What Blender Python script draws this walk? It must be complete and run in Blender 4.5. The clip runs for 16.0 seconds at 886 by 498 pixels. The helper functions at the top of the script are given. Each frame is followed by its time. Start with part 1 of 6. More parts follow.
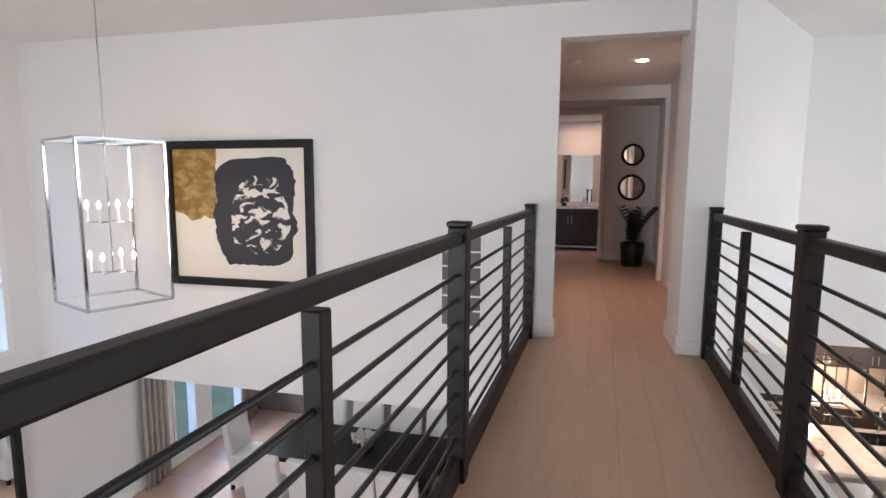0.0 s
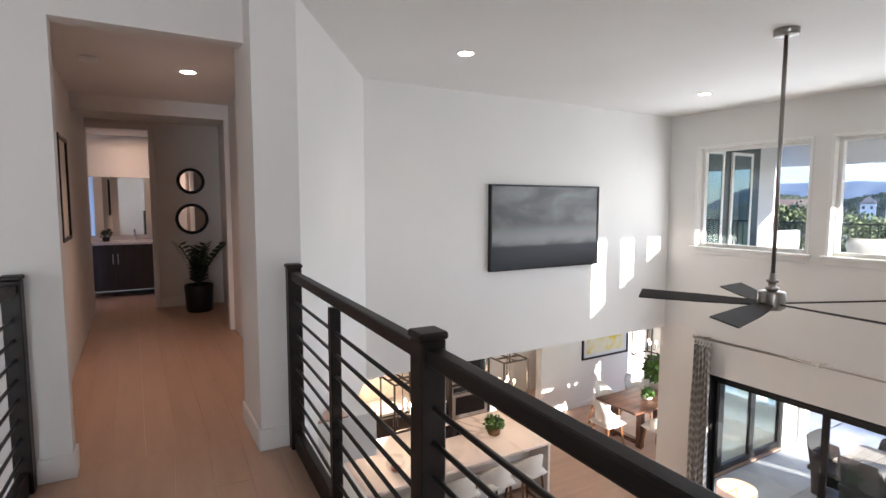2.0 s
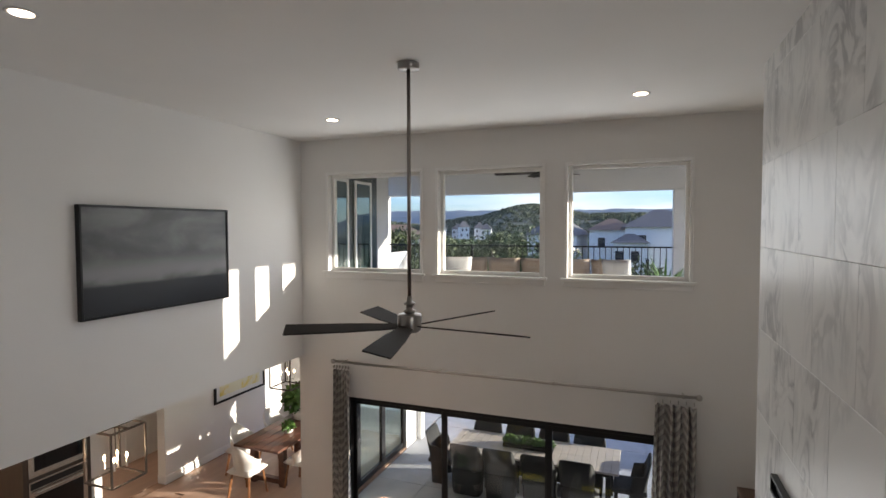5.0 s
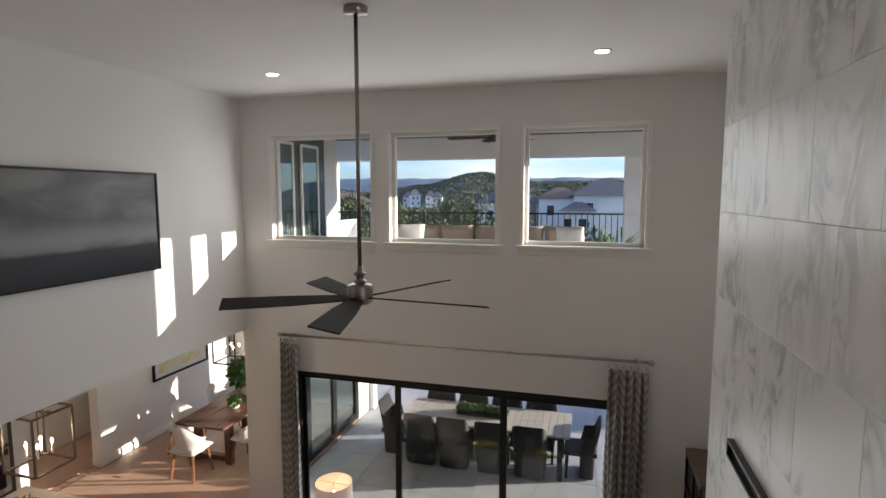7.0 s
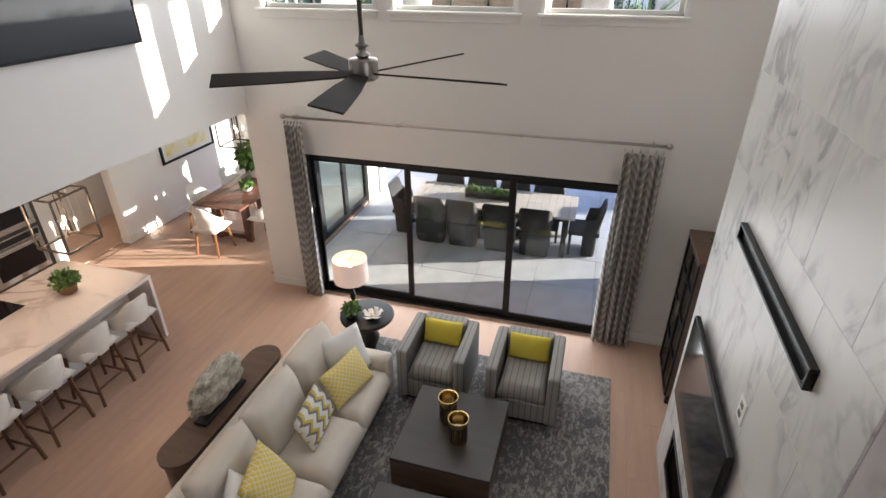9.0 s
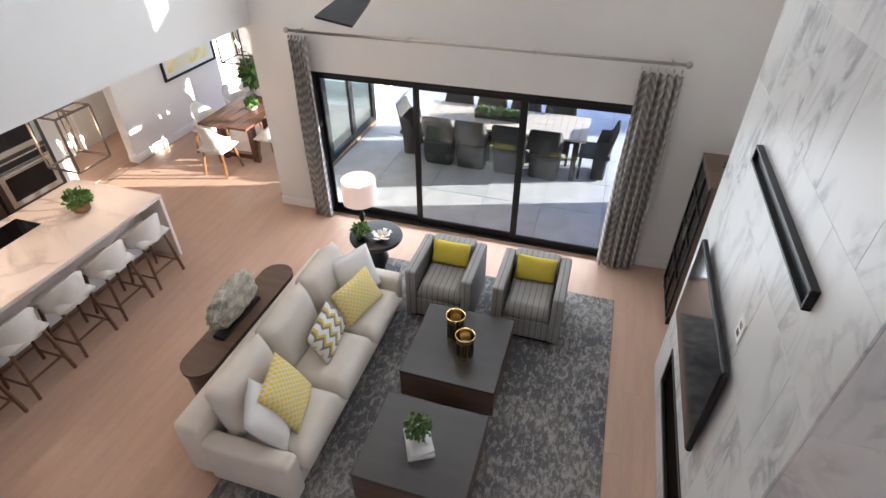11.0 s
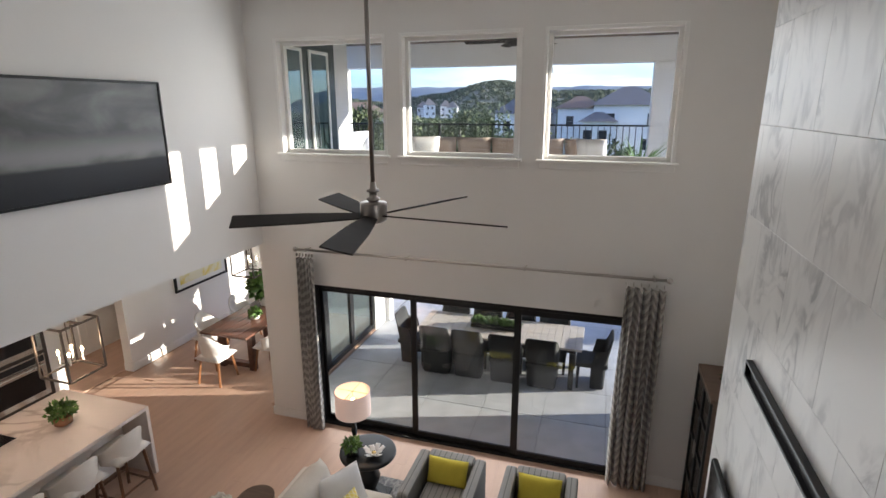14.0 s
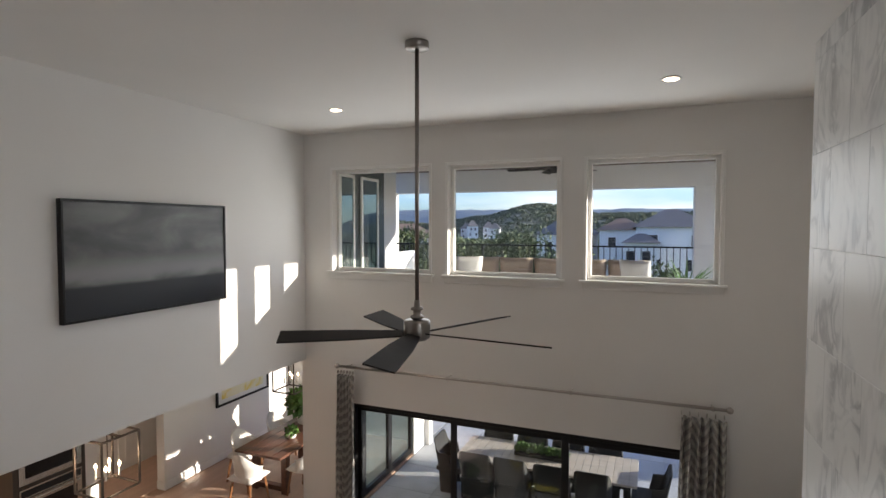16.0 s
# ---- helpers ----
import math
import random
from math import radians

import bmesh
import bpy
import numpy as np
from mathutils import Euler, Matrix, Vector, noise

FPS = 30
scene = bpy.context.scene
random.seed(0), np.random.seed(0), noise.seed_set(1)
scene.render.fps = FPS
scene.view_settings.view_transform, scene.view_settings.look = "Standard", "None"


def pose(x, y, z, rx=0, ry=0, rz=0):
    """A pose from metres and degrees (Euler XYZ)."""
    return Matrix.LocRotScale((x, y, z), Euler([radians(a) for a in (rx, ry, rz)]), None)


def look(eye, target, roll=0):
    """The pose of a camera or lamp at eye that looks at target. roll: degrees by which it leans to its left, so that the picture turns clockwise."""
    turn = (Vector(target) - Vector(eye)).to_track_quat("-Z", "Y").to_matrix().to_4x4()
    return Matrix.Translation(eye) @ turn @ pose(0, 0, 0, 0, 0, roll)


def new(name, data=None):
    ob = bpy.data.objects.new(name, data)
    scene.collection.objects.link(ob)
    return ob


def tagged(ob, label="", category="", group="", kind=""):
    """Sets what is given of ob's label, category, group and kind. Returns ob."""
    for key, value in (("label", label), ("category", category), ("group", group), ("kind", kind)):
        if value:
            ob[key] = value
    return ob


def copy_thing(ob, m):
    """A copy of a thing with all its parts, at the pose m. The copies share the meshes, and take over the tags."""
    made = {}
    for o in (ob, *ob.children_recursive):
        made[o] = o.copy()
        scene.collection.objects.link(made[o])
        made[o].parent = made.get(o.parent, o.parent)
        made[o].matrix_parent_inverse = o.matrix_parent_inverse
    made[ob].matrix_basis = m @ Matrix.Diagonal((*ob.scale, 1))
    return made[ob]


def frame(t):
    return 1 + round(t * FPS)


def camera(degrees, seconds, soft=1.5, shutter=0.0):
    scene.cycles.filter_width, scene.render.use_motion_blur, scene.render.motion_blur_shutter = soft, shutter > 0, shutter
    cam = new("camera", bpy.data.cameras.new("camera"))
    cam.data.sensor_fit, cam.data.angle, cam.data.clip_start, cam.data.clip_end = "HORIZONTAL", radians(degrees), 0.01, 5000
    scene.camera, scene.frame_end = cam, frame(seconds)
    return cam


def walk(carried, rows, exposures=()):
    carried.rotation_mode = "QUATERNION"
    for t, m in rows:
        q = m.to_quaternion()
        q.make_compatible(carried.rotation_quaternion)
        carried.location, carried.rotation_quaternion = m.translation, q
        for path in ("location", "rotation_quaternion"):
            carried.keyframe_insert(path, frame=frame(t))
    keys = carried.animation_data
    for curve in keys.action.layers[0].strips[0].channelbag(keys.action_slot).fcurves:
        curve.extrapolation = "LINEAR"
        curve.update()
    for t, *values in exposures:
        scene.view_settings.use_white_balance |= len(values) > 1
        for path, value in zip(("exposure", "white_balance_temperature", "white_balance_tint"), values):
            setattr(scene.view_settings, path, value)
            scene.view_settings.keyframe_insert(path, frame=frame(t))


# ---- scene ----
cam = camera(80.0, 16.0)
PATH = [
    (0, (1.751, 3.507, 1.276), (1.274, 5.435, 1.035), 0.3),
    (0.5, (1.736, 3.807, 1.374), (1.653, 5.792, 1.147), 0.4),
    (1, (1.779, 4.043, 1.471), (2.094, 6.006, 1.253), 0.4),
    (1.5, (1.801, 4.313, 1.501), (2.482, 6.183, 1.298), 0.3),
    (2, (1.942, 4.55, 1.494), (2.949, 6.269, 1.318), 0.1),
    (2.5, (2.07, 4.75, 1.511), (3.338, 6.288, 1.351), 0.2),
    (3, (2.157, 4.896, 1.506), (3.642, 6.228, 1.371), 0.1),
    (3.5, (2.21, 4.972, 1.503), (3.85, 6.112, 1.394), 0.0),
    (4, (2.275, 4.998, 1.494), (4.02, 5.971, 1.405), -0.0),
    (4.5, (2.317, 5.01, 1.494), (4.137, 5.834, 1.412), -0.1),
    (5, (2.352, 5.001, 1.497), (4.222, 5.707, 1.416), -0.1),
    (5.2, (2.367, 5.005, 1.49), (4.251, 5.673, 1.412), -0.1),
    (7.3, (2.638, 5.129, 1.455), (4.561, 5.62, 1.209), 0.2),
    (7.5, (2.665, 5.144, 1.445), (4.576, 5.64, 1.123), 0.2),
    (8, (2.717, 5.17, 1.431), (4.569, 5.676, 0.871), -0.1),
    (8.5, (2.744, 5.192, 1.427), (4.518, 5.687, 0.646), -0.1),
    (9, (2.776, 5.19, 1.394), (4.458, 5.68, 0.429), -0.2),
    (9.5, (2.792, 5.192, 1.376), (4.391, 5.668, 0.274), -0.3),
    (9.7, (2.791, 5.2, 1.364), (4.363, 5.671, 0.221), -0.3),
    (11.8, (2.724, 5.187, 1.455), (4.244, 5.658, 0.244), -0.2),
    (12, (2.748, 5.173, 1.476), (4.292, 5.657, 0.3), -0.3),
    (12.5, (2.747, 5.166, 1.511), (4.37, 5.673, 0.457), -0.3),
    (13, (2.742, 5.157, 1.485), (4.457, 5.693, 0.606), -0.1),
    (13.5, (2.753, 5.15, 1.487), (4.543, 5.708, 0.79), -0.2),
    (14, (2.737, 5.157, 1.473), (4.582, 5.722, 0.949), -0.1),
    (14.5, (2.728, 5.149, 1.436), (4.61, 5.724, 1.076), -0.0),
    (15, (2.705, 5.171, 1.418), (4.601, 5.76, 1.181), 0.1),
    (15.5, (2.706, 5.206, 1.428), (4.6, 5.834, 1.285), 0.1),
    (16, (2.701, 5.152, 1.482), (4.558, 5.888, 1.398), 0.1),
]
walk(cam, [(t, look(eye, target, roll)) for t, eye, target, roll in PATH],
     [(0, 2.42, 6250, 10), (1, 2.27, 6250, 10), (2, 1.98, 6350, 10), (3, 1.43, 6600, 10), (4, 1.08, 6800, 10), (5.2, 0.93, 6800, 10), (7.3, 0.88, 6800, 10), (8, 1.12, 6750, 10), (9, 1.78, 6600, 10), (9.7, 2.03, 6450, 10), (11.8, 2.18, 6100, 9), (12.5, 2.08, 6150, 9), (13.2, 1.63, 6300, 10), (14.5, 1.23, 6700, 10), (16, 0.93, 6800, 10)])

# ---- world, sun, large lights, exposure ----
YS = -0.6          # wall behind the walker
G = -2.923          # living floor, bridge floor is 0
CEIL = 2.70
XW = 8.61           # inner face of the window wall
YP = 9.49           # upper wall with the dark painting
YD = 7.94           # wall at the end of the bridge
SOF = -0.315        # underside of the upper walls
SUN_DIR = Vector((-0.34, 1.0, -0.215)).normalized()

world = bpy.data.worlds.new("world")
scene.world = world
world.use_nodes = True
wn = world.node_tree
sky = wn.nodes.new("ShaderNodeTexSky")
sky.sky_type = "NISHITA"
sky.sun_disc = False
sky.sun_elevation = math.asin(-SUN_DIR.z)
sky.sun_rotation = math.atan2(-SUN_DIR.x, -SUN_DIR.y)
sky.dust_density = 0.6
sky.air_density = 1.0
sky.ozone_density = 4.0
bg = wn.nodes["Background"]
# thin high cloud streaks in the sky
wc_ = wn.nodes.new("ShaderNodeTexCoord")
wm_ = wn.nodes.new("ShaderNodeMapping")
wm_.inputs["Scale"].default_value = (1.5, 1.5, 9.0)
wz_ = wn.nodes.new("ShaderNodeTexNoise")
wz_.inputs["Scale"].default_value, wz_.inputs["Detail"].default_value = 2.2, 6
wr_ = wn.nodes.new("ShaderNodeMapRange")
wr_.inputs[1].default_value, wr_.inputs[2].default_value, wr_.inputs[4].default_value = 0.42, 0.75, 0.75
wx_ = wn.nodes.new("ShaderNodeMix")
wx_.data_type = "RGBA"
wx_.inputs[7].default_value = (5.2, 5.4, 5.8, 1)
wt_ = wn.nodes.new("ShaderNodeMix")
wt_.data_type, wt_.blend_type = "RGBA", "MULTIPLY"
wt_.inputs[0].default_value = 1.0
wt_.inputs[7].default_value = (0.86, 1.0, 1.45, 1)
wn.links.new(wc_.outputs["Generated"], wm_.inputs["Vector"])
wn.links.new(wm_.outputs[0], wz_.inputs["Vector"])
wn.links.new(wz_.outputs["Fac"], wr_.inputs[0])
wn.links.new(wr_.outputs[0], wx_.inputs[0])
wn.links.new(sky.outputs["Color"], wt_.inputs[6])
wn.links.new(wt_.outputs[2], wx_.inputs[6])
wn.links.new(wx_.outputs[2], bg.inputs["Color"])
bg.inputs["Strength"].default_value = 0.15

sun_data = bpy.data.lights.new("sun", "SUN")
sun_data.energy, sun_data.angle, sun_data.color = 5.0, radians(0.5), (1.0, 0.93, 0.82)
sun = new("sun", sun_data)
sun.matrix_world = look((0, 0, 0), SUN_DIR)


def area_light(name, eye, target, sx, sy, watts, color=(1, 1, 1)):
    d = bpy.data.lights.new(name, "AREA")
    d.shape, d.size, d.size_y, d.energy, d.color = "RECTANGLE", sx, sy, watts, color
    ob = new(name, d)
    ob.matrix_world = look(eye, target)
    return ob


area_light("skylight_upper", (8.55, 6.8, 1.58), (0, 6.8, 0.6), 4.6, 1.25, 16, (0.90, 0.95, 1.0))
area_light("skylight_slider", (8.5, 6.7, -1.9), (0, 6.7, -2.2), 3.9, 2.0, 18, (0.92, 0.96, 1.0))
area_light("skylight_nook", (10.5, 9.5, -1.7), (10.3, 14, -2.2), 2.6, 2.0, 7.5, (1.0, 0.98, 0.95))
area_light("skylight_dining", (-3.35, 10.4, -1.7), (2, 10.2, -2.3), 1.8, 1.6, 7, (0.85, 0.93, 1.0))
# fill lamp at an unseen, added opening, to brighten the wall ending the bridge
area_light("fill_light_bridge", (-.3, YS + .12, 0.9), (1.4, 7.9, 0.8), 1.4, 2.5, 41, (0.93, 0.96, 1.0))


# ---- materials ----
def mat(name, color, rough=0.5, metal=0.0, vary=0.12, scale=6.0, bump=0.05, fine=80.0, color2=None, coat=0.0, spec=0.5, per_object=0.0):
    m = bpy.data.materials.new(name)
    m.use_nodes = True
    nt = m.node_tree
    b = nt.nodes["Principled BSDF"]
    co = nt.nodes.new("ShaderNodeTexCoord")
    n1 = nt.nodes.new("ShaderNodeTexNoise")
    n1.inputs["Scale"].default_value, n1.inputs["Detail"].default_value = scale, 5
    n2 = nt.nodes.new("ShaderNodeTexNoise")
    n2.inputs["Scale"].default_value, n2.inputs["Detail"].default_value = fine, 4
    for n in (n1, n2):
        nt.links.new(co.outputs["Object"], n.inputs["Vector"])
    ramp = nt.nodes.new("ShaderNodeMix")
    ramp.data_type = "RGBA"
    c2 = color2 or tuple(max(0.0, c * (1 - 2.2 * vary)) for c in color)
    ramp.inputs[6].default_value, ramp.inputs[7].default_value = (*c2, 1), (*color, 1)
    mp = nt.nodes.new("ShaderNodeMapRange")
    mp.inputs[1].default_value, mp.inputs[2].default_value = 0.3, 0.62
    add = nt.nodes.new("ShaderNodeMath")
    add.operation = "MULTIPLY_ADD"
    add.inputs[1].default_value = 0.3
    nt.links.new(n2.outputs["Fac"], add.inputs[0])
    sc = nt.nodes.new("ShaderNodeMath")
    sc.operation = "MULTIPLY"
    sc.inputs[1].default_value = 0.7
    nt.links.new(n1.outputs["Fac"], sc.inputs[0])
    nt.links.new(sc.outputs[0], add.inputs[2])
    last = add.outputs[0]
    if per_object:
        oi = nt.nodes.new("ShaderNodeObjectInfo")
        pa = nt.nodes.new("ShaderNodeMath")
        pa.operation = "MULTIPLY_ADD"
        pa.inputs[1].default_value = per_object
        nt.links.new(oi.outputs["Random"], pa.inputs[0])
        nt.links.new(last, pa.inputs[2])
        sb = nt.nodes.new("ShaderNodeMath")
        sb.operation = "SUBTRACT"
        sb.inputs[1].default_value = per_object / 2
        nt.links.new(pa.outputs[0], sb.inputs[0])
        last = sb.outputs[0]
    nt.links.new(last, mp.inputs[0])
    nt.links.new(mp.outputs[0], ramp.inputs[0])
    nt.links.new(ramp.outputs[2], b.inputs["Base Color"])
    b.inputs["Roughness"].default_value, b.inputs["Metallic"].default_value = rough, metal
    b.inputs["Coat Weight"].default_value = coat
    b.inputs["Specular IOR Level"].default_value = spec
    if bump:
        bp = nt.nodes.new("ShaderNodeBump")
        bp.inputs["Strength"].default_value, bp.inputs["Distance"].default_value = bump, 0.01
        nt.links.new(n2.outputs["Fac"], bp.inputs["Height"])
        nt.links.new(bp.outputs[0], b.inputs["Normal"])
    return m


def stretch(m, x, y, z):
    """Stretch the pattern of a mat() along an axis (small numbers stretch)."""
    nt = m.node_tree
    mp = nt.nodes.new("ShaderNodeMapping")
    mp.inputs["Scale"].default_value = (x, y, z)
    co = [n for n in nt.nodes if n.type == "TEX_COORD"][0]
    for n in [n for n in nt.nodes if n.type == "TEX_NOISE"]:
        nt.links.new(mp.outputs[0], n.inputs["Vector"])
    nt.links.new(co.outputs["Object"], mp.inputs["Vector"])
    return m


def glow(name, color, strength):
    m = bpy.data.materials.new(name)
    m.use_nodes = True
    b = m.node_tree.nodes["Principled BSDF"]
    b.inputs["Base Color"].default_value = (*color, 1)
    b.inputs["Emission Color"].default_value, b.inputs["Emission Strength"].default_value = (*color, 1), strength
    return m


def glass(name, tint=(1, 1, 1), rough=0.0, mirror_like=0.08):
    """Thin architectural glass: clear with a weak reflection."""
    m = bpy.data.materials.new(name)
    m.use_nodes = True
    nt = m.node_tree
    nt.nodes.remove(nt.nodes["Principled BSDF"])
    t = nt.nodes.new("ShaderNodeBsdfTransparent")
    t.inputs[0].default_value = (*tint, 1)
    g = nt.nodes.new("ShaderNodeBsdfGlossy")
    g.inputs["Roughness"].default_value = rough
    mx = nt.nodes.new("ShaderNodeMixShader")
    mx.inputs[0].default_value = mirror_like
    nt.links.new(t.outputs[0], mx.inputs[1])
    nt.links.new(g.outputs[0], mx.inputs[2])
    nt.links.new(mx.outputs[0], nt.nodes["Material Output"].inputs[0])
    return m


def marble(name, base, vein, scale=1.1, rough=0.12, width=0.07, patch=0.5, shift=1.0, turn=1.6):
    """Veined stone; each tile shifts its own pattern by Object Info's random."""
    m = bpy.data.materials.new(name)
    m.use_nodes = True
    nt = m.node_tree
    b = nt.nodes["Principled BSDF"]
    co = nt.nodes.new("ShaderNodeTexCoord")
    oi = nt.nodes.new("ShaderNodeObjectInfo")
    mul = nt.nodes.new("ShaderNodeMath")
    mul.operation = "MULTIPLY"
    mul.inputs[1].default_value = 37.0 * shift
    nt.links.new(oi.outputs["Random"], mul.inputs[0])
    comb = nt.nodes.new("ShaderNodeCombineXYZ")
    for k in range(3):
        nt.links.new(mul.outputs[0], comb.inputs[k])
    vadd = nt.nodes.new("ShaderNodeVectorMath")
    nt.links.new(co.outputs["Object"], vadd.inputs[0])
    nt.links.new(comb.outputs[0], vadd.inputs[1])
    mp = nt.nodes.new("ShaderNodeMapping")
    mp.inputs["Rotation"].default_value = (0.3, 0.75, 0.2)
    mp.inputs["Scale"].default_value = (1.25, 1.0, 0.7)
    nt.links.new(vadd.outputs[0], mp.inputs["Vector"])
    n1 = nt.nodes.new("ShaderNodeTexNoise")
    n1.inputs["Scale"].default_value, n1.inputs["Detail"].default_value, n1.inputs["Distortion"].default_value = scale, 9, turn
    n2 = nt.nodes.new("ShaderNodeTexNoise")
    n2.inputs["Scale"].default_value, n2.inputs["Detail"].default_value, n2.inputs["Distortion"].default_value = scale * 0.8, 4, 0.8
    for n in (n1, n2):
        nt.links.new(mp.outputs[0], n.inputs["Vector"])
    s = nt.nodes.new("ShaderNodeMath")
    s.operation = "SUBTRACT"
    s.inputs[1].default_value = 0.5
    nt.links.new(n1.outputs["Fac"], s.inputs[0])
    a = nt.nodes.new("ShaderNodeMath")
    a.operation = "ABSOLUTE"
    nt.links.new(s.outputs[0], a.inputs[0])
    r = nt.nodes.new("ShaderNodeMapRange")
    r.inputs[1].default_value, r.inputs[2].default_value, r.inputs[3].default_value, r.inputs[4].default_value = 0.0, width, 1.0, 0.0
    r.interpolation_type = "SMOOTHSTEP"
    nt.links.new(a.outputs[0], r.inputs[0])
    r2 = nt.nodes.new("ShaderNodeMapRange")
    r2.inputs[1].default_value, r2.inputs[2].default_value = 0.45, 0.72
    nt.links.new(n2.outputs["Fac"], r2.inputs[0])
    pr = nt.nodes.new("ShaderNodeMath")
    pr.operation = "MULTIPLY"
    nt.links.new(r.outputs[0], pr.inputs[0])
    nt.links.new(r2.outputs[0], pr.inputs[1])
    pt = nt.nodes.new("ShaderNodeMath")
    pt.operation = "MULTIPLY_ADD"
    pt.inputs[1].default_value = patch * 0.35
    nt.links.new(r2.outputs[0], pt.inputs[0])
    nt.links.new(pr.outputs[0], pt.inputs[2])
    mix = nt.nodes.new("ShaderNodeMix")
    mix.data_type = "RGBA"
    mix.clamp_factor = True
    mix.inputs[6].default_value, mix.inputs[7].default_value = (*base, 1), (*vein, 1)
    nt.links.new(pt.outputs[0], mix.inputs[0])
    nt.links.new(mix.outputs[2], b.inputs["Base Color"])
    b.inputs["Roughness"].default_value = rough
    return m


def stripes(name, c1, c2, freq, axis=1, share=0.15, rough=0.9):
    """Woven cloth with thin stripes across one object axis."""
    m = mat(name, c1, rough, bump=0.15, fine=220, vary=0.06)
    nt = m.node_tree
    b = nt.nodes["Principled BSDF"]
    co = [n for n in nt.nodes if n.type == "TEX_COORD"][0]
    sep = nt.nodes.new("ShaderNodeSeparateXYZ")
    nt.links.new(co.outputs["Object"], sep.inputs[0])
    mu = nt.nodes.new("ShaderNodeMath")
    mu.operation = "MULTIPLY"
    mu.inputs[1].default_value = freq
    nt.links.new(sep.outputs[axis], mu.inputs[0])
    fr = nt.nodes.new("ShaderNodeMath")
    fr.operation = "FRACT"
    nt.links.new(mu.outputs[0], fr.inputs[0])
    lt = nt.nodes.new("ShaderNodeMath")
    lt.operation = "LESS_THAN"
    lt.inputs[1].default_value = share
    nt.links.new(fr.outputs[0], lt.inputs[0])
    mix = nt.nodes.new("ShaderNodeMix")
    mix.data_type = "RGBA"
    old = b.inputs["Base Color"].links[0].from_socket
    nt.links.new(old, mix.inputs[6])
    mix.inputs[7].default_value = (*c2, 1)
    nt.links.new(lt.outputs[0], mix.inputs[0])
    nt.links.new(mix.outputs[2], b.inputs["Base Color"])
    return m


WALL = mat("wall_paint", (0.78, 0.765, 0.745), 0.85, vary=0.02, scale=1.2, bump=0.06, fine=140)
CEILM = mat("ceiling_paint", (0.80, 0.79, 0.77), 0.9, vary=0.02, scale=1.0, bump=0.08, fine=120)
TRIM = mat("trim_paint", (0.83, 0.82, 0.80), 0.45, vary=0.02, bump=0.01)
OAK = stretch(mat("oak_floor", (0.55, 0.365, 0.27), 0.4, vary=0.07, scale=3.0, fine=26, bump=0.03, per_object=0.02), 0.35, 3.0, 1.0)
OAKY = stretch(mat("oak_bridge", (0.50, 0.335, 0.24), 0.42, vary=0.07, scale=3.0, fine=26, bump=0.03, per_object=0.012), 3.0, 0.35, 1.0)
GAP = mat("floor_joint", (0.42, 0.275, 0.20), 0.9, bump=0)
DARK = stretch(mat("espresso_wood", (0.014, 0.0095, 0.0075), 0.45, spec=0.28, vary=0.25, scale=5, fine=40, bump=0.04), 4, 0.6, 4)
BLACK = mat("black_metal", (0.009, 0.009, 0.010), 0.4, metal=0.0, spec=0.35, bump=0.01)
ROD = mat("rail_rod", (0.012, 0.010, 0.009), 0.4, metal=0.0, bump=0.01)
BRONZE = mat("aged_bronze", (0.085, 0.068, 0.055), 0.45, metal=0.6, bump=0.01, vary=0.05)
BRUSH = mat("brushed_nickel", (0.50, 0.47, 0.44), 0.28, metal=1.0, bump=0.01, vary=0.05)
CHROME = mat("polished_chrome", (0.60, 0.62, 0.64), 0.1, metal=1.0, bump=0, vary=0.02)
STEEL = mat("steel", (0.55, 0.54, 0.52), 0.25, metal=1.0, bump=0, vary=0.04)
MARBLE = marble("fireplace_marble", (0.64, 0.64, 0.63), (0.33, 0.335, 0.345), 2.1, 0.36, 0.12, 0.6, turn=3.2)
QUARTZ = marble("worktop_quartz", (0.76, 0.69, 0.65), (0.44, 0.38, 0.35), 0.75, 0.12, 0.04, 0.2, 0.0, turn=1.0)
SCREEN = mat("screen_glass", (0.006, 0.006, 0.008), 0.08, bump=0, vary=0.0)
LINEN = mat("sofa_linen", (0.70, 0.635, 0.56), 0.92, vary=0.05, scale=4, bump=0.2, fine=260)
WHITECLOTH = mat("white_cloth", (0.76, 0.74, 0.72), 0.92, vary=0.04, bump=0.2, fine=240)
CREAM = mat("cream_upholstery", (0.70, 0.66, 0.61), 0.85, vary=0.04, bump=0.12, fine=240)
YELLOW = mat("yellow_cloth", (0.70, 0.57, 0.07), 0.88, vary=0.08, bump=0.2, fine=240)
STRIPE = stripes("striped_cloth", (0.33, 0.315, 0.30), (0.15, 0.145, 0.14), 16, 1, 0.14)
WALNUT = stretch(mat("walnut", (0.16, 0.075, 0.038), 0.4, vary=0.22, scale=4, fine=30, bump=0.05), 0.5, 4, 4)
GREYWOOD = stretch(mat("dark_table_top", (0.052, 0.046, 0.043), 0.38, vary=0.08, scale=3, fine=30, bump=0.05), 4, 0.5, 4)
BROWNWOOD = stretch(mat("brown_table_side", (0.135, 0.082, 0.055), 0.4, vary=0.18, scale=4, fine=30, bump=0.05), 4, 0.5, 4)
LEAF = mat("leaf", (0.10, 0.21, 0.04), 0.5, vary=0.25, scale=30, bump=0.02)
DLEAF = mat("dark_leaf", (0.025, 0.055, 0.018), 0.4, vary=0.2, scale=30, bump=0.02)
ROCK = mat("mineral_rock", (0.52, 0.48, 0.40), 0.7, vary=0.3, scale=14, bump=0.9, fine=60, color2=(0.22, 0.19, 0.14))
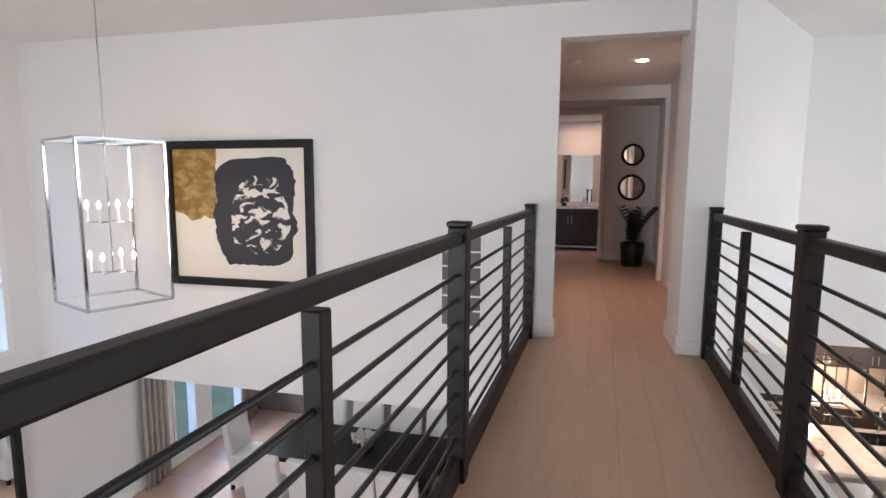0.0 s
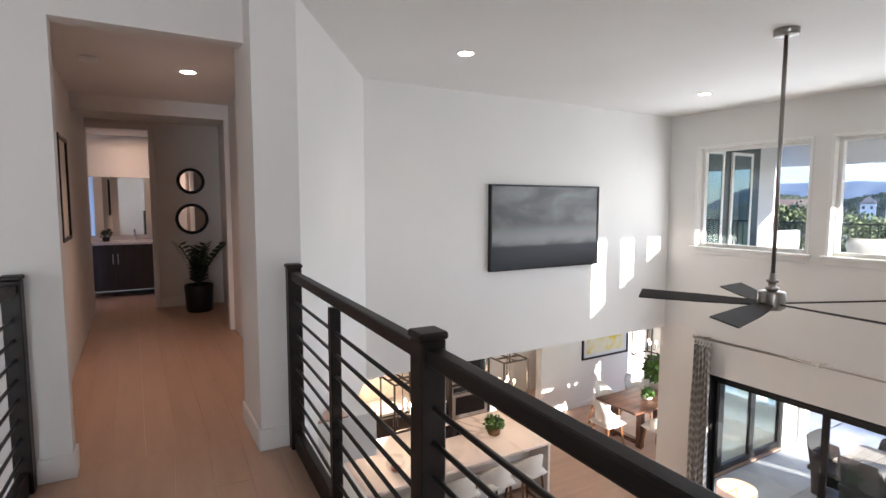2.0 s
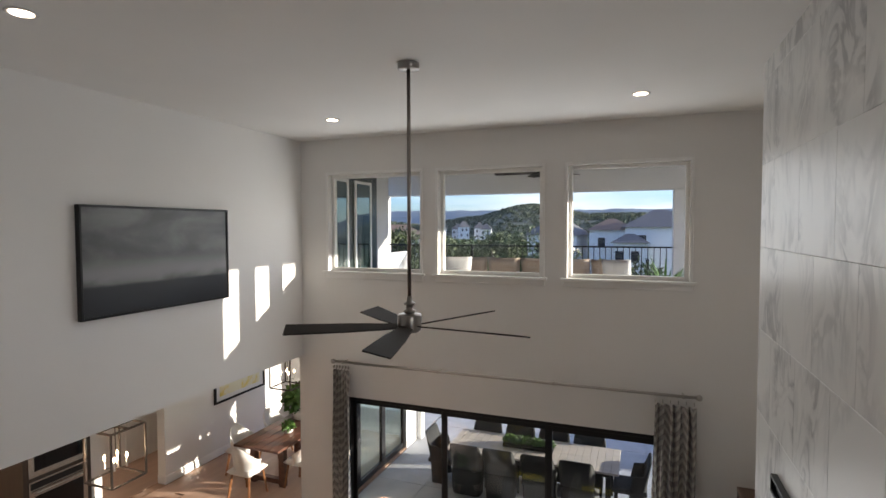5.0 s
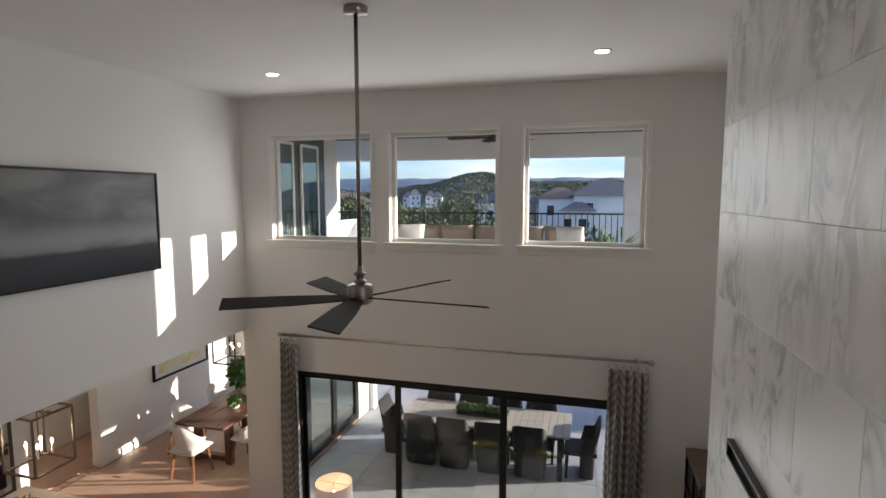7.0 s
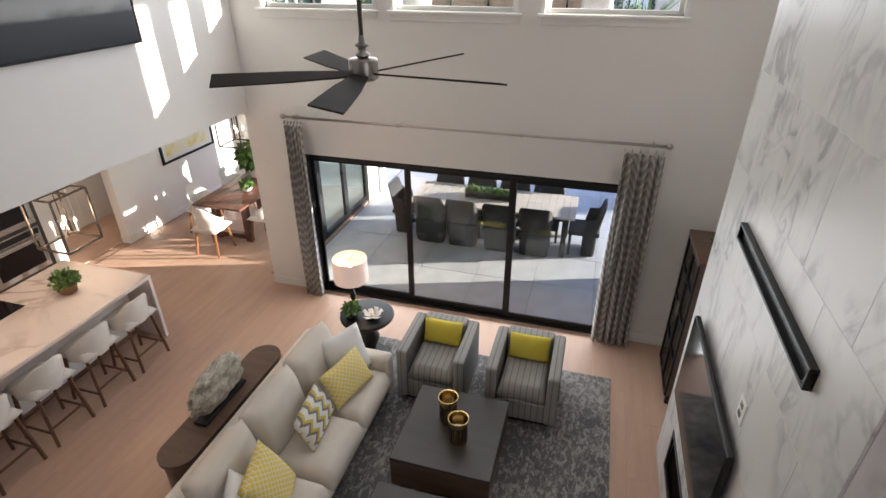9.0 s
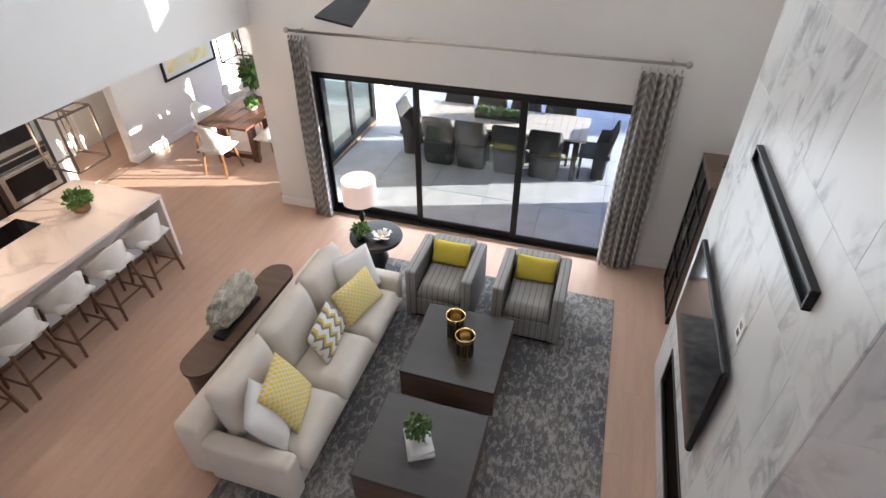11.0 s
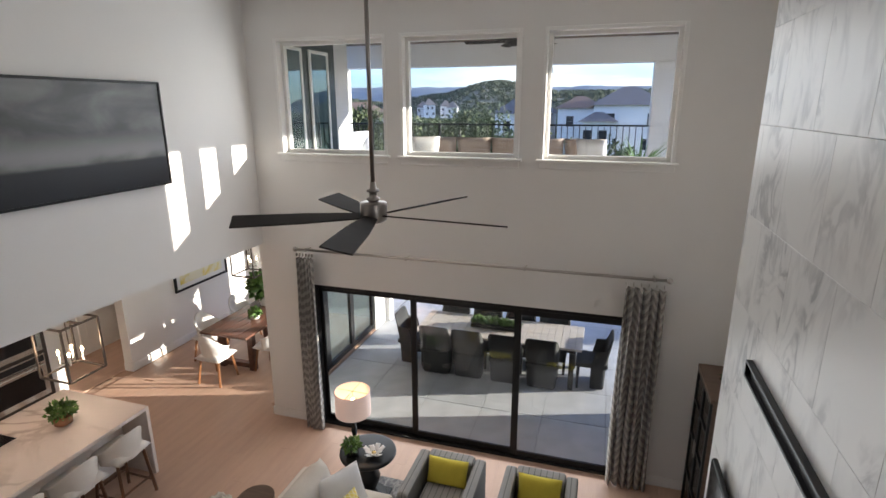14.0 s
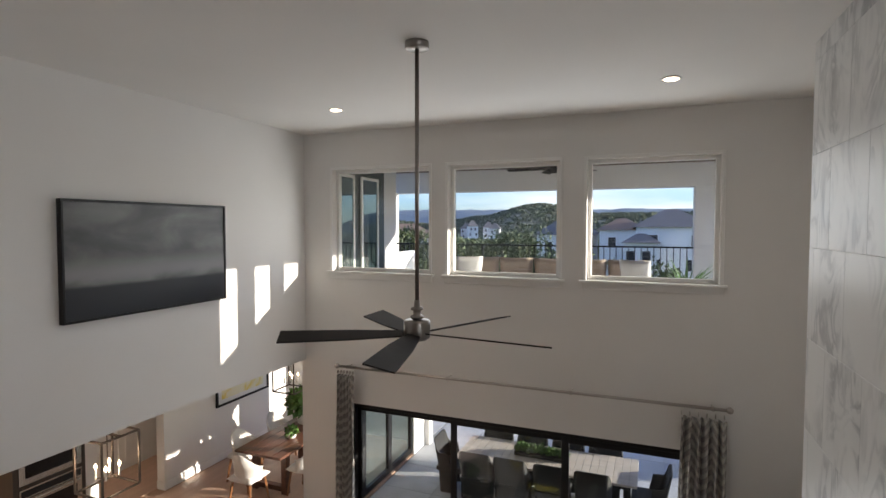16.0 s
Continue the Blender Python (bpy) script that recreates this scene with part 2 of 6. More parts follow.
GLASS = glass("window_glass", (0.97, 0.985, 0.98), mirror_like=0.05)
GREENGLASS = glass("door_glass", (0.75, 0.86, 0.84), mirror_like=0.14)
CLEAR = glass("vase_glass", (0.93, 0.95, 0.95), mirror_like=0.14)
MIRROR = mat("mirror", (0.9, 0.9, 0.9), 0.02, metal=1.0, bump=0, vary=0)
BULB = glow("bulb", (1.0, 0.72, 0.45), 14)
CAN = glow("downlight", (1.0, 0.80, 0.62), 5)
SHADE = glow("lamp_shade", (0.80, 0.60, 0.52), 0.10)
PAVER = mat("patio_stone", (0.51, 0.52, 0.54), 0.75, vary=0.12, scale=3, fine=60, bump=0.15, per_object=0.12)
DECKW = stretch(mat("whitewashed_board", (0.60, 0.54, 0.48), 0.7, vary=0.12, scale=4, fine=40, bump=0.1, per_object=0.1), 4, 0.5, 4)
WICKER = mat("grey_wicker", (0.026, 0.027, 0.029), 0.7, vary=0.2, scale=60, bump=0.5, fine=160)
STUCCO = mat("stucco", (0.74, 0.735, 0.73), 0.9, vary=0.04, scale=2, bump=0.3, fine=90)
SOILC = mat("terracotta_basket", (0.28, 0.14, 0.07), 0.8, bump=0.3)
BRASS = mat("gold", (0.83, 0.60, 0.26), 0.2, metal=1.0, bump=0, vary=0.03)
BOOK = mat("book_cover", (0.62, 0.62, 0.62), 0.5, bump=0)


# ---- building blocks ----
def box_bm(x0, y0, z0, x1, y1, z1, bevel=0.0, seg=2):
    bm = bmesh.new()
    bmesh.ops.create_cube(bm, size=1)
    bmesh.ops.scale(bm, vec=(x1 - x0, y1 - y0, z1 - z0), verts=bm.verts)
    bmesh.ops.translate(bm, vec=((x0 + x1) / 2, (y0 + y1) / 2, (z0 + z1) / 2), verts=bm.verts)
    if bevel:
        bmesh.ops.bevel(bm, geom=bm.edges[:], offset=bevel, segments=seg, affect="EDGES", profile=0.5)
    return bm


def join_bm(*bms):
    out = bms[0]
    for b in bms[1:]:
        me = bpy.data.meshes.new("tmp")
        b.to_mesh(me)
        b.free()
        out.from_mesh(me)
        bpy.data.meshes.remove(me)
    return out


def cyl_bm(x, y, z0, z1, r0, r1=None, n=24, bevel=0.0):
    bm = bmesh.new()
    bmesh.ops.create_cone(bm, cap_ends=True, segments=n, radius1=r0, radius2=r0 if r1 is None else r1, depth=z1 - z0)
    bmesh.ops.translate(bm, vec=(x, y, (z0 + z1) / 2), verts=bm.verts)
    if bevel:
        bmesh.ops.bevel(bm, geom=[e for e in bm.edges if len(e.link_faces) == 2 and e.calc_face_angle(0) > 1], offset=bevel, segments=2, affect="EDGES")
    return bm


def rod_bm(a, b, r, n=12):
    a, b = Vector(a), Vector(b)
    bm = bmesh.new()
    bmesh.ops.create_cone(bm, cap_ends=True, segments=n, radius1=r, radius2=r, depth=(b - a).length)
    m = Matrix.Translation((a + b) / 2) @ (b - a).to_track_quat("Z", "Y").to_matrix().to_4x4()
    bmesh.ops.transform(bm, matrix=m, verts=bm.verts)
    return bm


def bar_bm(a, b, w, h=None):
    """A square bar from a to b."""
    a, b = Vector(a), Vector(b)
    bm = box_bm(-w / 2, -(h or w) / 2, -(b - a).length / 2, w / 2, (h or w) / 2, (b - a).length / 2, min(w, h or w) * 0.12, 1)
    m = Matrix.Translation((a + b) / 2) @ (b - a).to_track_quat("Z", "Y").to_matrix().to_4x4()
    bmesh.ops.transform(bm, matrix=m, verts=bm.verts)
    return bm


def lathe_bm(x, y, prof, n=32):
    """A turned shape from (radius, z) pairs, bottom to top."""
    bm = bmesh.new()
    rings = [[bm.verts.new((x + r * math.cos(2 * math.pi * k / n), y + r * math.sin(2 * math.pi * k / n), z)) for k in range(n)] for r, z in prof]
    for a, b in zip(rings, rings[1:]):
        for k in range(n):
            bm.faces.new((a[k], a[(k + 1) % n], b[(k + 1) % n], b[k]))
    bm.faces.new(rings[0][::-1])
    bm.faces.new(rings[-1])
    return bm


def cushion_bm(sx, sy, sz, puff=0.35, n=10, corner=2.6):
    """A filled cushion about the origin, thick in the middle, with soft corners."""
    bm = bmesh.new()
    grid = {}
    for side in (1, -1):
        for i in range(n + 1):
            for j in range(n + 1):
                u, v = 2 * i / n - 1, 2 * j / n - 1
                edge = i in (0, n) or j in (0, n)
                if edge and side == -1:
                    grid[side, i, j] = grid[1, i, j]
                    continue
                h = ((1 - abs(u) ** corner) * (1 - abs(v) ** corner)) ** 0.45
                pin = 1 - 0.05 * (1 - abs(u * v)) if edge else 1
                grid[side, i, j] = bm.verts.new((u * sx / 2 * pin, v * sy / 2 * pin, side * sz / 2 * ((1 - puff) * (0 if edge else 0.65) + puff * h + (0 if edge else (1 - puff) * 0.35 * h))))
    for side in (1, -1):
        for i in range(n):
            for j in range(n):
                q = [grid[side, i, j], grid[side, i + 1, j], grid[side, i + 1, j + 1], grid[side, i, j + 1]]
                if side == -1:
                    q.reverse()
                bm.faces.new(q)
    return bm


def moved(bm, m):
    bmesh.ops.transform(bm, matrix=m, verts=bm.verts)
    return bm


def mesh_of(name, bm, material, smooth=False):
    me = bpy.data.meshes.new(name)
    bm.normal_update()
    bm.to_mesh(me)
    bm.free()
    me.materials.append(material)
    if smooth:
        for p in me.polygons:
            p.use_smooth = True
    return me


def part(name, bm, material, parent, label="", smooth=False):
    ob = new(name, mesh_of(name, bm, material, smooth))
    ob.parent = parent
    if label:
        tagged(ob, label)
    return ob


def thing(name, bm, material, label, category, group="", kind="", smooth=False):
    ob = new(name, mesh_of(name, bm, material, smooth))
    return tagged(ob, label, category, group, kind)


def empty(name, x, y, z, label, category, group="", rz=0, kind=""):
    ob = new(name)
    ob.matrix_basis = pose(x, y, z, 0, 0, rz)
    return tagged(ob, label, category, group, kind)


def structure(name, bm, material, label, category):
    return thing(name, bm, material, label, category, kind="structure")


def wall_with_holes(axis, at, thick, a0, a1, z0, z1, holes):
    """A wall across `axis` ('x' or 'y') from `at` outwards by thick, with rectangular openings (a0, a1, z0, z1)."""
    cuts = sorted({a0, a1, *[h[0] for h in holes], *[h[1] for h in holes]})
    zs = sorted({z0, z1, *[h[2] for h in holes], *[h[3] for h in holes]})
    bms = []
    for p, q in zip(cuts, cuts[1:]):
        run = None
        for r, s in zip(zs, zs[1:]):
            hole = any(h[0] <= p and q <= h[1] and h[2] <= r and s <= h[3] for h in holes)
            if hole:
                if run:
                    bms.append((p, q, *run))
                run = None
            else:
                run = (run[0], s) if run else (r, s)
        if run:
            bms.append((p, q, *run))
    out = []
    lo, hi = min(at, at + thick), max(at, at + thick)
    for p, q, r, s in bms:
        out.append(box_bm(lo, p, r, hi, q, s) if axis == "x" else box_bm(p, lo, r, q, hi, s))
    bm = join_bm(*out)
    bmesh.ops.remove_doubles(bm, verts=bm.verts, dist=1e-4)
    return bm


# ---- structure ----
def prism_bm(pts, z0, z1):
    bm = bmesh.new()
    lo = [bm.verts.new((x, y, z0)) for x, y in pts]
    hi = [bm.verts.new((x, y, z1)) for x, y in pts]
    n = len(pts)
    bm.faces.new(lo[::-1])
    bm.faces.new(hi)
    for k in range(n):
        bm.faces.new((lo[k], lo[(k + 1) % n], hi[(k + 1) % n], hi[k]))
    return bm


XL = -3.9           # far left wall
YK = 13.0           # kitchen back wall
YN = 12.65          # breakfast nook wall
CH0, CH1, YC = 4.36, 6.9, 4.17   # marble chimney breast
YR = 3.62           # wall beside the chimney breast

floor = structure("floor", join_bm(box_bm(XL - .2, YS - .2, G - .25, XW + .18, 15.4, G - .014), box_bm(XW + .18, 9.41, G - .25, 12.6, 15.4, G - .014)), GAP, "light oak plank floor of the great room", "floor")
SKEW = -2.8         # the bridge runs a little askew to the rooms
bridge_floor = structure("bridge_floor", box_bm(-.74, -8.3, -.34, .87, -.05, -.014), TRIM, "upper bridge walkway floor of light oak planks", "floor")
bridge_floor.matrix_basis = pose(2.08, 7.7, 0, 0, 0, SKEW)
hall_floor = structure("hall_floor", box_bm(0.6, YD + .05, -.34, 3.4, 15.0, -.018), TRIM, "hallway floor of light oak planks", "floor")
structure("ceiling", box_bm(XL - .2, YS - .2, CEIL, XW + .18, 9.75, CEIL + .2), CEILM, "flat white painted ceiling of the two storey room", "ceiling")
structure("kitchen_ceiling", prism_bm([(2.79, YD + .14), (2.98, YD + .14), (4.0, YP + .15), (12.6, YP + .15), (12.6, 15.4), (2.79, 15.4)], SOF + .004, SOF + .2), CEILM, "white kitchen ceiling under the upper floor", "ceiling")
structure("dining_ceiling", box_bm(XL, YD + .14, -.746, 1.36, 13.2, -.5), CEILM, "white dining room ceiling", "ceiling")
structure("hall_ceiling", join_bm(box_bm(0.6, YD + .14, 2.585, 2.88, 9.7, 2.68), box_bm(0.6, 9.7, 2.585, 3.4, 15.2, 2.68)), CEILM, "white hallway ceiling", "ceiling")

UPWIN = [(7.675, 9.05), (6.115, 7.43), (4.52, 5.815)]
WZ0, WZ1 = 0.905, 2.215
SL0, SL1, SLT = 4.62, 8.79, -0.825
structure("wall_east", wall_with_holes("x", XW, .18, YR - .15, YP + .06, G - .2, CEIL, [(a, b, WZ0, WZ1) for a, b in UPWIN] + [(SL0, SL1, G - .2, SLT)]), WALL, "white painted window wall over the patio door", "wall")
structure("wall_north", box_bm(3.93, YP, SOF, XW, YP + .15, CEIL), WALL, "white painted upper wall with a dark seascape painting", "wall")
structure("wall_angled", prism_bm([(2.81, 7.74), (3.93, YP), (3.93, YP + .15), (2.86, YP + .15), (2.70, YD + .14), (2.70, 7.74)], SOF, CEIL), WALL, "white angled wall beside the hallway opening", "wall")
structure("wall_bridge_end", join_bm(
    wall_with_holes("y", YD, .14, 1.36, 2.55, -.34, CEIL, [(1.605, 2.55, -.34, 2.435)]), box_bm(2.55, 7.74, -.34, 2.70, YD + .34, CEIL),
    box_bm(XL, YD, -.75, 1.36, YD + .14, CEIL)), WALL, "white wall with a cased-free opening to the hallway", "wall")
structure("wall_west", wall_with_holes("x", XL, -.18, YS - .2, 15.4, G - .2, CEIL + .1, [(9.78, 10.3, G + .15, -.9), (10.58, 11.45, G + .15, -.9), (7.0, 7.63, -.5, 1.9)]), WALL, "white left wall with tall windows", "wall")
structure("wall_south", wall_with_holes("y", YS, -.18, XL, XW + .18, G - .2, CEIL, [(-1.02, .42, -.4, 2.2)]), WALL, "white wall behind the bridge", "wall")
# out of view; added only to stop direct sun entering from the south
structure("sun_block_wall", box_bm(-3.5, YS - 3.6, G - .3, 6.5, YS - 3.4, 3.6), WALL, "unseen plain wall added to block sun from the foyer window", "wall")
structure("wall_living_south", box_bm(CH0 + .3, YR - .15, G - .2, XW, YR, CEIL), WALL, "white wall beside the fireplace", "wall")
structure("wall_kitchen", box_bm(XL, YK, G - .2, 8.15, YK + .15, SOF + .1), WALL, "kitchen back wall", "wall")
structure("wall_nook", join_bm(box_bm(9.03, YN, G - .2, 12.6, YN + .17, SOF + .1), box_bm(8.15, 14.0, G - .2, 12.6, 14.15, SOF + .1), box_bm(8.0, YK + .15, G - .2, 8.15, 14.15, SOF + .1)), WALL, "white breakfast nook wall", "wall")
structure("wall_nook_end", wall_with_holes("x", 12.42, .18, 9.3, 15.4, G - .2, SOF + .2, [(9.8, 12.2, G + .5, -.8)]), WALL, "nook end wall with a wide window", "wall")
structure("wall_nook_patio", wall_with_holes("y", 9.40, .15, XW + .18, 12.42, G - .2, SOF + .2, [(9.15, 11.9, G - .2, -.80)]), STUCCO, "nook wall with glazed doors to the patio", "wall")
for k, bm in enumerate((
        box_bm(1.30, YD + .14, 0, 1.44, 12.95, 2.72), box_bm(2.92, 8.25, 0, 3.0, 11.06, 2.72), box_bm(3.06, 11.18, 0, 3.14, 12.95, 2.72),
        wall_with_holes("y", 12.95, .12, 1.3, 3.14, 0, 2.72, [(1.445, 2.16, 0, 2.47)]),
        wall_with_holes("y", 11.06, .12, 1.44, 3.06, 0, 2.72, [(1.44, 2.87, 0, 2.42)]),
        box_bm(0.6, 14.9, 0, 3.1, 15.0, 2.72), box_bm(0.6, 13.07, 0, .7, 14.9, 2.72), box_bm(3.0, 13.07, 0, 3.1, 14.9, 2.72))):
    structure("wall_hall_%d" % (k + 1), bm, WALL, "warm lit white hallway wall", "wall")


def trim_run(name, boxes, label):
    return structure(name, join_bm(*[box_bm(*b, .006, 1) for b in boxes]), TRIM, label, "trim")


BH = .135
trim_run("baseboard", [(1.36, YD - .016, 0, 1.62, YD, BH), (2.534, 7.724, 0, 2.80, 7.74, BH),
    (1.605, YD, 0, 1.621, YD + .14, BH), (2.534, 7.74, 0, 2.55, YD + .34, BH),
    (2.23, 12.93, 0, 2.96, 12.95, BH),
    (XW - .016, YR, G, XW, SL0 - .06, G + BH), (XW - .016, SL1 + .06, G, XW, YP + .06, G + BH), (XW - .016, YP + .06, G, XW + .18, YP + .076, G + BH),
    (9.03, YN - .016, G, 12.4, YN, G + BH), (9.014, YN - .016, G, 9.03, YN + .17, G + BH), (CH1, YR, G, XW - .02, YR + .016, G + BH), (XL, YS, G, XL + .016, 9.0, G + BH)], "white painted baseboards")
trim_run("bath_door_trim", [(2.16, 12.928, 0, 2.23, 12.95, 2.54), (1.445, 12.928, 2.47, 2.16, 12.95, 2.54)], "white casing round the bathroom doorway")


def upper_window(k, y0, y1):
    w = empty("window_%d" % k, XW, (y0 + y1) / 2, WZ0, "fixed square window with a white frame and sill", "window", "clerestory windows", kind="structure")
    c = (y0 + y1) / 2
    h, d = WZ1 - WZ0, (y1 - y0) / 2
    x0 = .09
    f = .042
    fr = join_bm(box_bm(x0, -d, 0, x0 + .07, -d + f, h, .004, 1), box_bm(x0, d - f, 0, x0 + .07, d, h, .004, 1), box_bm(x0, -d + f, h - f, x0 + .07, d - f, h, .004, 1), box_bm(x0, -d + f, 0, x0 + .07, d - f, f, .004, 1))
    part("window_frame", fr, TRIM, w)
    g = part("pane", box_bm(x0 + .03, -d + f, f, x0 + .038, d - f, h - f), GLASS, w)
    g.visible_shadow = False
    cas = .035
    part("casing", join_bm(box_bm(-.012, -d - cas, 0, 0, -d, h + cas, .003, 1), box_bm(-.012, d, 0, 0, d + cas, h + cas, .003, 1), box_bm(-.012, -d, h, 0, d, h + cas, .003, 1)), TRIM, w)
    part("window_sill", join_bm(box_bm(-.05, -d - .07, -.03, .09, d + .07, 0, .006, 2), box_bm(-.016, -d - .04, -.10, 0, d + .04, -.03, .004, 1)), TRIM, w, "white painted sill and apron")


for k, (a, b) in enumerate(UPWIN):
    upper_window(k + 1, a, b)

# sliding patio door: three dark panels
sd = empty("sliding_door", XW, (SL0 + SL1) / 2, G, "three panel sliding glass door with black frames", "door", kind="structure")
HW, HT = (SL1 - SL0) / 2, SLT - G
part("door_frame", join_bm(box_bm(.02, -HW, 0, .16, -HW + .05, HT, .004, 1), box_bm(.02, HW - .05, 0, .16, HW, HT, .004, 1), box_bm(.02, -HW + .05, HT - .05, .16, HW - .05, HT, .004, 1), box_bm(.0, -HW + .05, .0, .17, HW - .05, .025, .004, 1)), BLACK, sd)
PW = (2 * HW - .1) / 3
for k in range(3):
    y0 = -HW + .05 + k * PW
    x0 = (.03, .065, .1)[k]
    s, bt = .045, .075
    p = part("door_panel", join_bm(box_bm(x0, y0 - .02, .025, x0 + .035, y0 + s, HT - .05, .003, 1), box_bm(x0, y0 + PW - s, .025, x0 + .035, y0 + PW + .02, HT - .05, .003, 1), box_bm(x0, y0 + s, HT - .12, x0 + .035, y0 + PW - s, HT - .05, .003, 1), box_bm(x0, y0 + s, .025, x0 + .035, y0 + PW - s, .025 + bt, .003, 1)), BLACK, sd)
    g = part("pane", box_bm(x0 + .014, y0 + s, .025 + bt, x0 + .02, y0 + PW - s, HT - .12), GLASS, p)
    g.visible_shadow = False

# folding glazed doors of the nook
nd = empty("nook_doors", 9.15, 9.47, G, "black framed glazed doors from nook to patio", "door", kind="structure")
for k in range(3):
    x0 = .0 + k * .917
    p = part("door_panel", join_bm(box_bm(x0, -.03, 0, x0 + .07, .03, 2.12, .004, 1), box_bm(x0 + .847, -.03, 0, x0 + .917, .03, 2.12, .004, 1), box_bm(x0 + .07, -.03, 2.04, x0 + .847, .03, 2.12, .004, 1), box_bm(x0 + .07, -.03, 0, x0 + .847, .03, .10, .004, 1)), BLACK, nd)
    g = part("pane", box_bm(x0 + .07, -.004, .10, x0 + .847, .004, 2.04), GREENGLASS, p)
    g.visible_shadow = False


def low_window(k, y0, y1):
    w = empty("window_%d" % k, XL, (y0 + y1) / 2, G + .15, "dining room window with a white frame", "window", kind="structure")
    d, h = (y1 - y0) / 2, -.9 - G - .15
    part("window_frame", join_bm(box_bm(-.12, -d, 0, .012, -d + .05, h), box_bm(-.12, d - .05, 0, .012, d, h), box_bm(-.12, -d + .05, h - .05, .012, d - .05, h), box_bm(-.12, -d + .05, 0, .03, d - .05, .05)), TRIM, w)
    g = part("pane", box_bm(-.07, -d + .05, .05, -.064, d - .05, h - .05), GLASS, w)
    g.visible_shadow = False


low_window(4, 9.78, 10.3)
low_window(5, 10.58, 11.45)
ww = empty("window_7", XL, 7.315, -.5, "white framed window beside the chandelier", "window", kind="structure")
part("window_frame", join_bm(box_bm(-.12, -.315, 0, .012, -.26, 2.4), box_bm(-.12, .26, 0, .012, .315, 2.4), box_bm(-.12, -.26, 2.34, .012, .26, 2.4), box_bm(-.12, -.26, 0, .04, .26, .06), box_bm(-.1, -.26, .7, .01, .26, .76)), TRIM, ww)
g = part("pane", box_bm(-.07, -.26, .06, -.064, .26, 2.34), GLASS, ww)
g.visible_shadow = False
fd = empty("floor_mirror", XL, 6.97, G, "tall black framed mirror standing against the wall", "mirror")
part("frame", join_bm(box_bm(.002, -.62, 0, .06, -.54, 1.68, .004, 1), box_bm(.002, .54, 0, .06, .62, 1.68, .004, 1), box_bm(.002, -.54, 1.6, .06, .54, 1.68, .004, 1), box_bm(.002, -.54, 0, .06, .54, .08, .004, 1)), BLACK, fd)
part("mirror_glass", box_bm(.02, -.54, .08, .03, .54, 1.6), MIRROR, fd)
# unseen window, added to house the fill lamp behind the bridge
fw = empty("window_6", -.3, YS, -.4, "unseen black framed window added behind the bridge", "window", kind="structure")
part("window_frame", join_bm(*[box_bm(y - .03, -.12, 0, y + .03, 0, 2.6) for y in (-.69, 0, .69)], *[box_bm(-.66, -.12, z, .66, 0, z + .06) for z in (0, 1.27, 2.54)]), BLACK, fw)
g = part("pane", box_bm(-.66, -.07, .06, .66, -.064, 2.54), GLASS, fw)
g.visible_shadow = False


# ---- bridge railing ----
def railing(x, mains, thins):
    r = empty("railing", x, 0, 0, "espresso wood railing with horizontal black metal rods", "railing", "bridge railings")
    for y in mains:
        p = part("post", box_bm(-.04, y - .04, -.0, .04, y + .04, 1.105, .005, 1), DARK, r)
        part("cap", box_bm(-.046, y - .046, 1.105, .046, y + .046, 1.128, .006, 1), DARK, p)
    for y in thins:
        part("baluster_post", box_bm(-.024, y - .024, .12, .024, y + .024, 1.02, .004, 1), DARK, r)
    for a, b in zip(mains, mains[1:]):
        part("handrail", box_bm(-.025, b + .04, 1.035, .025, a - .04, 1.085, .008, 2), DARK, r)
        for k in range(8):
            z = .20 + k * .101
            part("rod", rod_bm((0, b + .04, z), (0, a - .04, z), .0085, 10), ROD, r, smooth=True)
        part("skirt", box_bm(-.022, b + .04, .0, .022, a - .04, .125, .006, 1), DARK, r)
    return r


left_rail = railing(1.41, [0, -2.25, -4.5, -6.75, -8.3], [-1.08, -3.40, -5.6])
left_rail.matrix_basis = pose(1.405, 7.88, 0, 0, 0, SKEW)
right_rail = railing(2.70, [0, -1.83, -3.66, -5.5, -8.1], [-.86, -2.75, -4.6])
right_rail.matrix_basis = pose(2.75, 7.69, 0, 0, 0, SKEW)

# ---- chimney breast ----
cb = structure("wall_chimney", join_bm(
    wall_with_holes("y", YC - .013, -.55, CH0 + .013, CH1 - .013, G - .2, CEIL, [(5.0, 6.5, -2.64, -2.26)]),
    box_bm(CH0 + .02, YC - .68, G - .2, CH1 - .02, YC - .5633, CEIL)), MARBLE, "chimney breast clad in white marble tiles", "fireplace wall")
fp = empty("fireplace", 5.75, YC, -2.45, "black linear gas fireplace set in the marble", "fireplace")
part("firebox", join_bm(box_bm(-.725, -.5, -.21, .725, -.46, .21), box_bm(-.725, -.46, -.21, .725, -.01, -.19), box_bm(-.725, -.46, .19, .725, -.01, .21)), BLACK, fp)
part("surround", join_bm(box_bm(-.74, -.012, -.225, .74, .008, -.185, .004, 1), box_bm(-.74, -.012, .185, .74, .008, .225, .004, 1), box_bm(-.74, -.012, -.185, -.70, .008, .185, .004, 1), box_bm(.70, -.012, -.185, .74, .008, .185, .004, 1)), BLACK, fp)
part("glass_front", box_bm(-.7, -.02, -.185, .7, -.014, .185), glass("fire_glass", (.35, .35, .36), mirror_like=.03), fp)
tagged(part("ember_bed", moved(join_bm(*[cyl_bm(random.uniform(-.6, .6), random.uniform(-.3, -.1), -.19, -.19 + random.uniform(.02, .05), random.uniform(.015, .03), .01, 7) for k in range(40)]), Matrix()), ROCK, fp), kind="stuff")

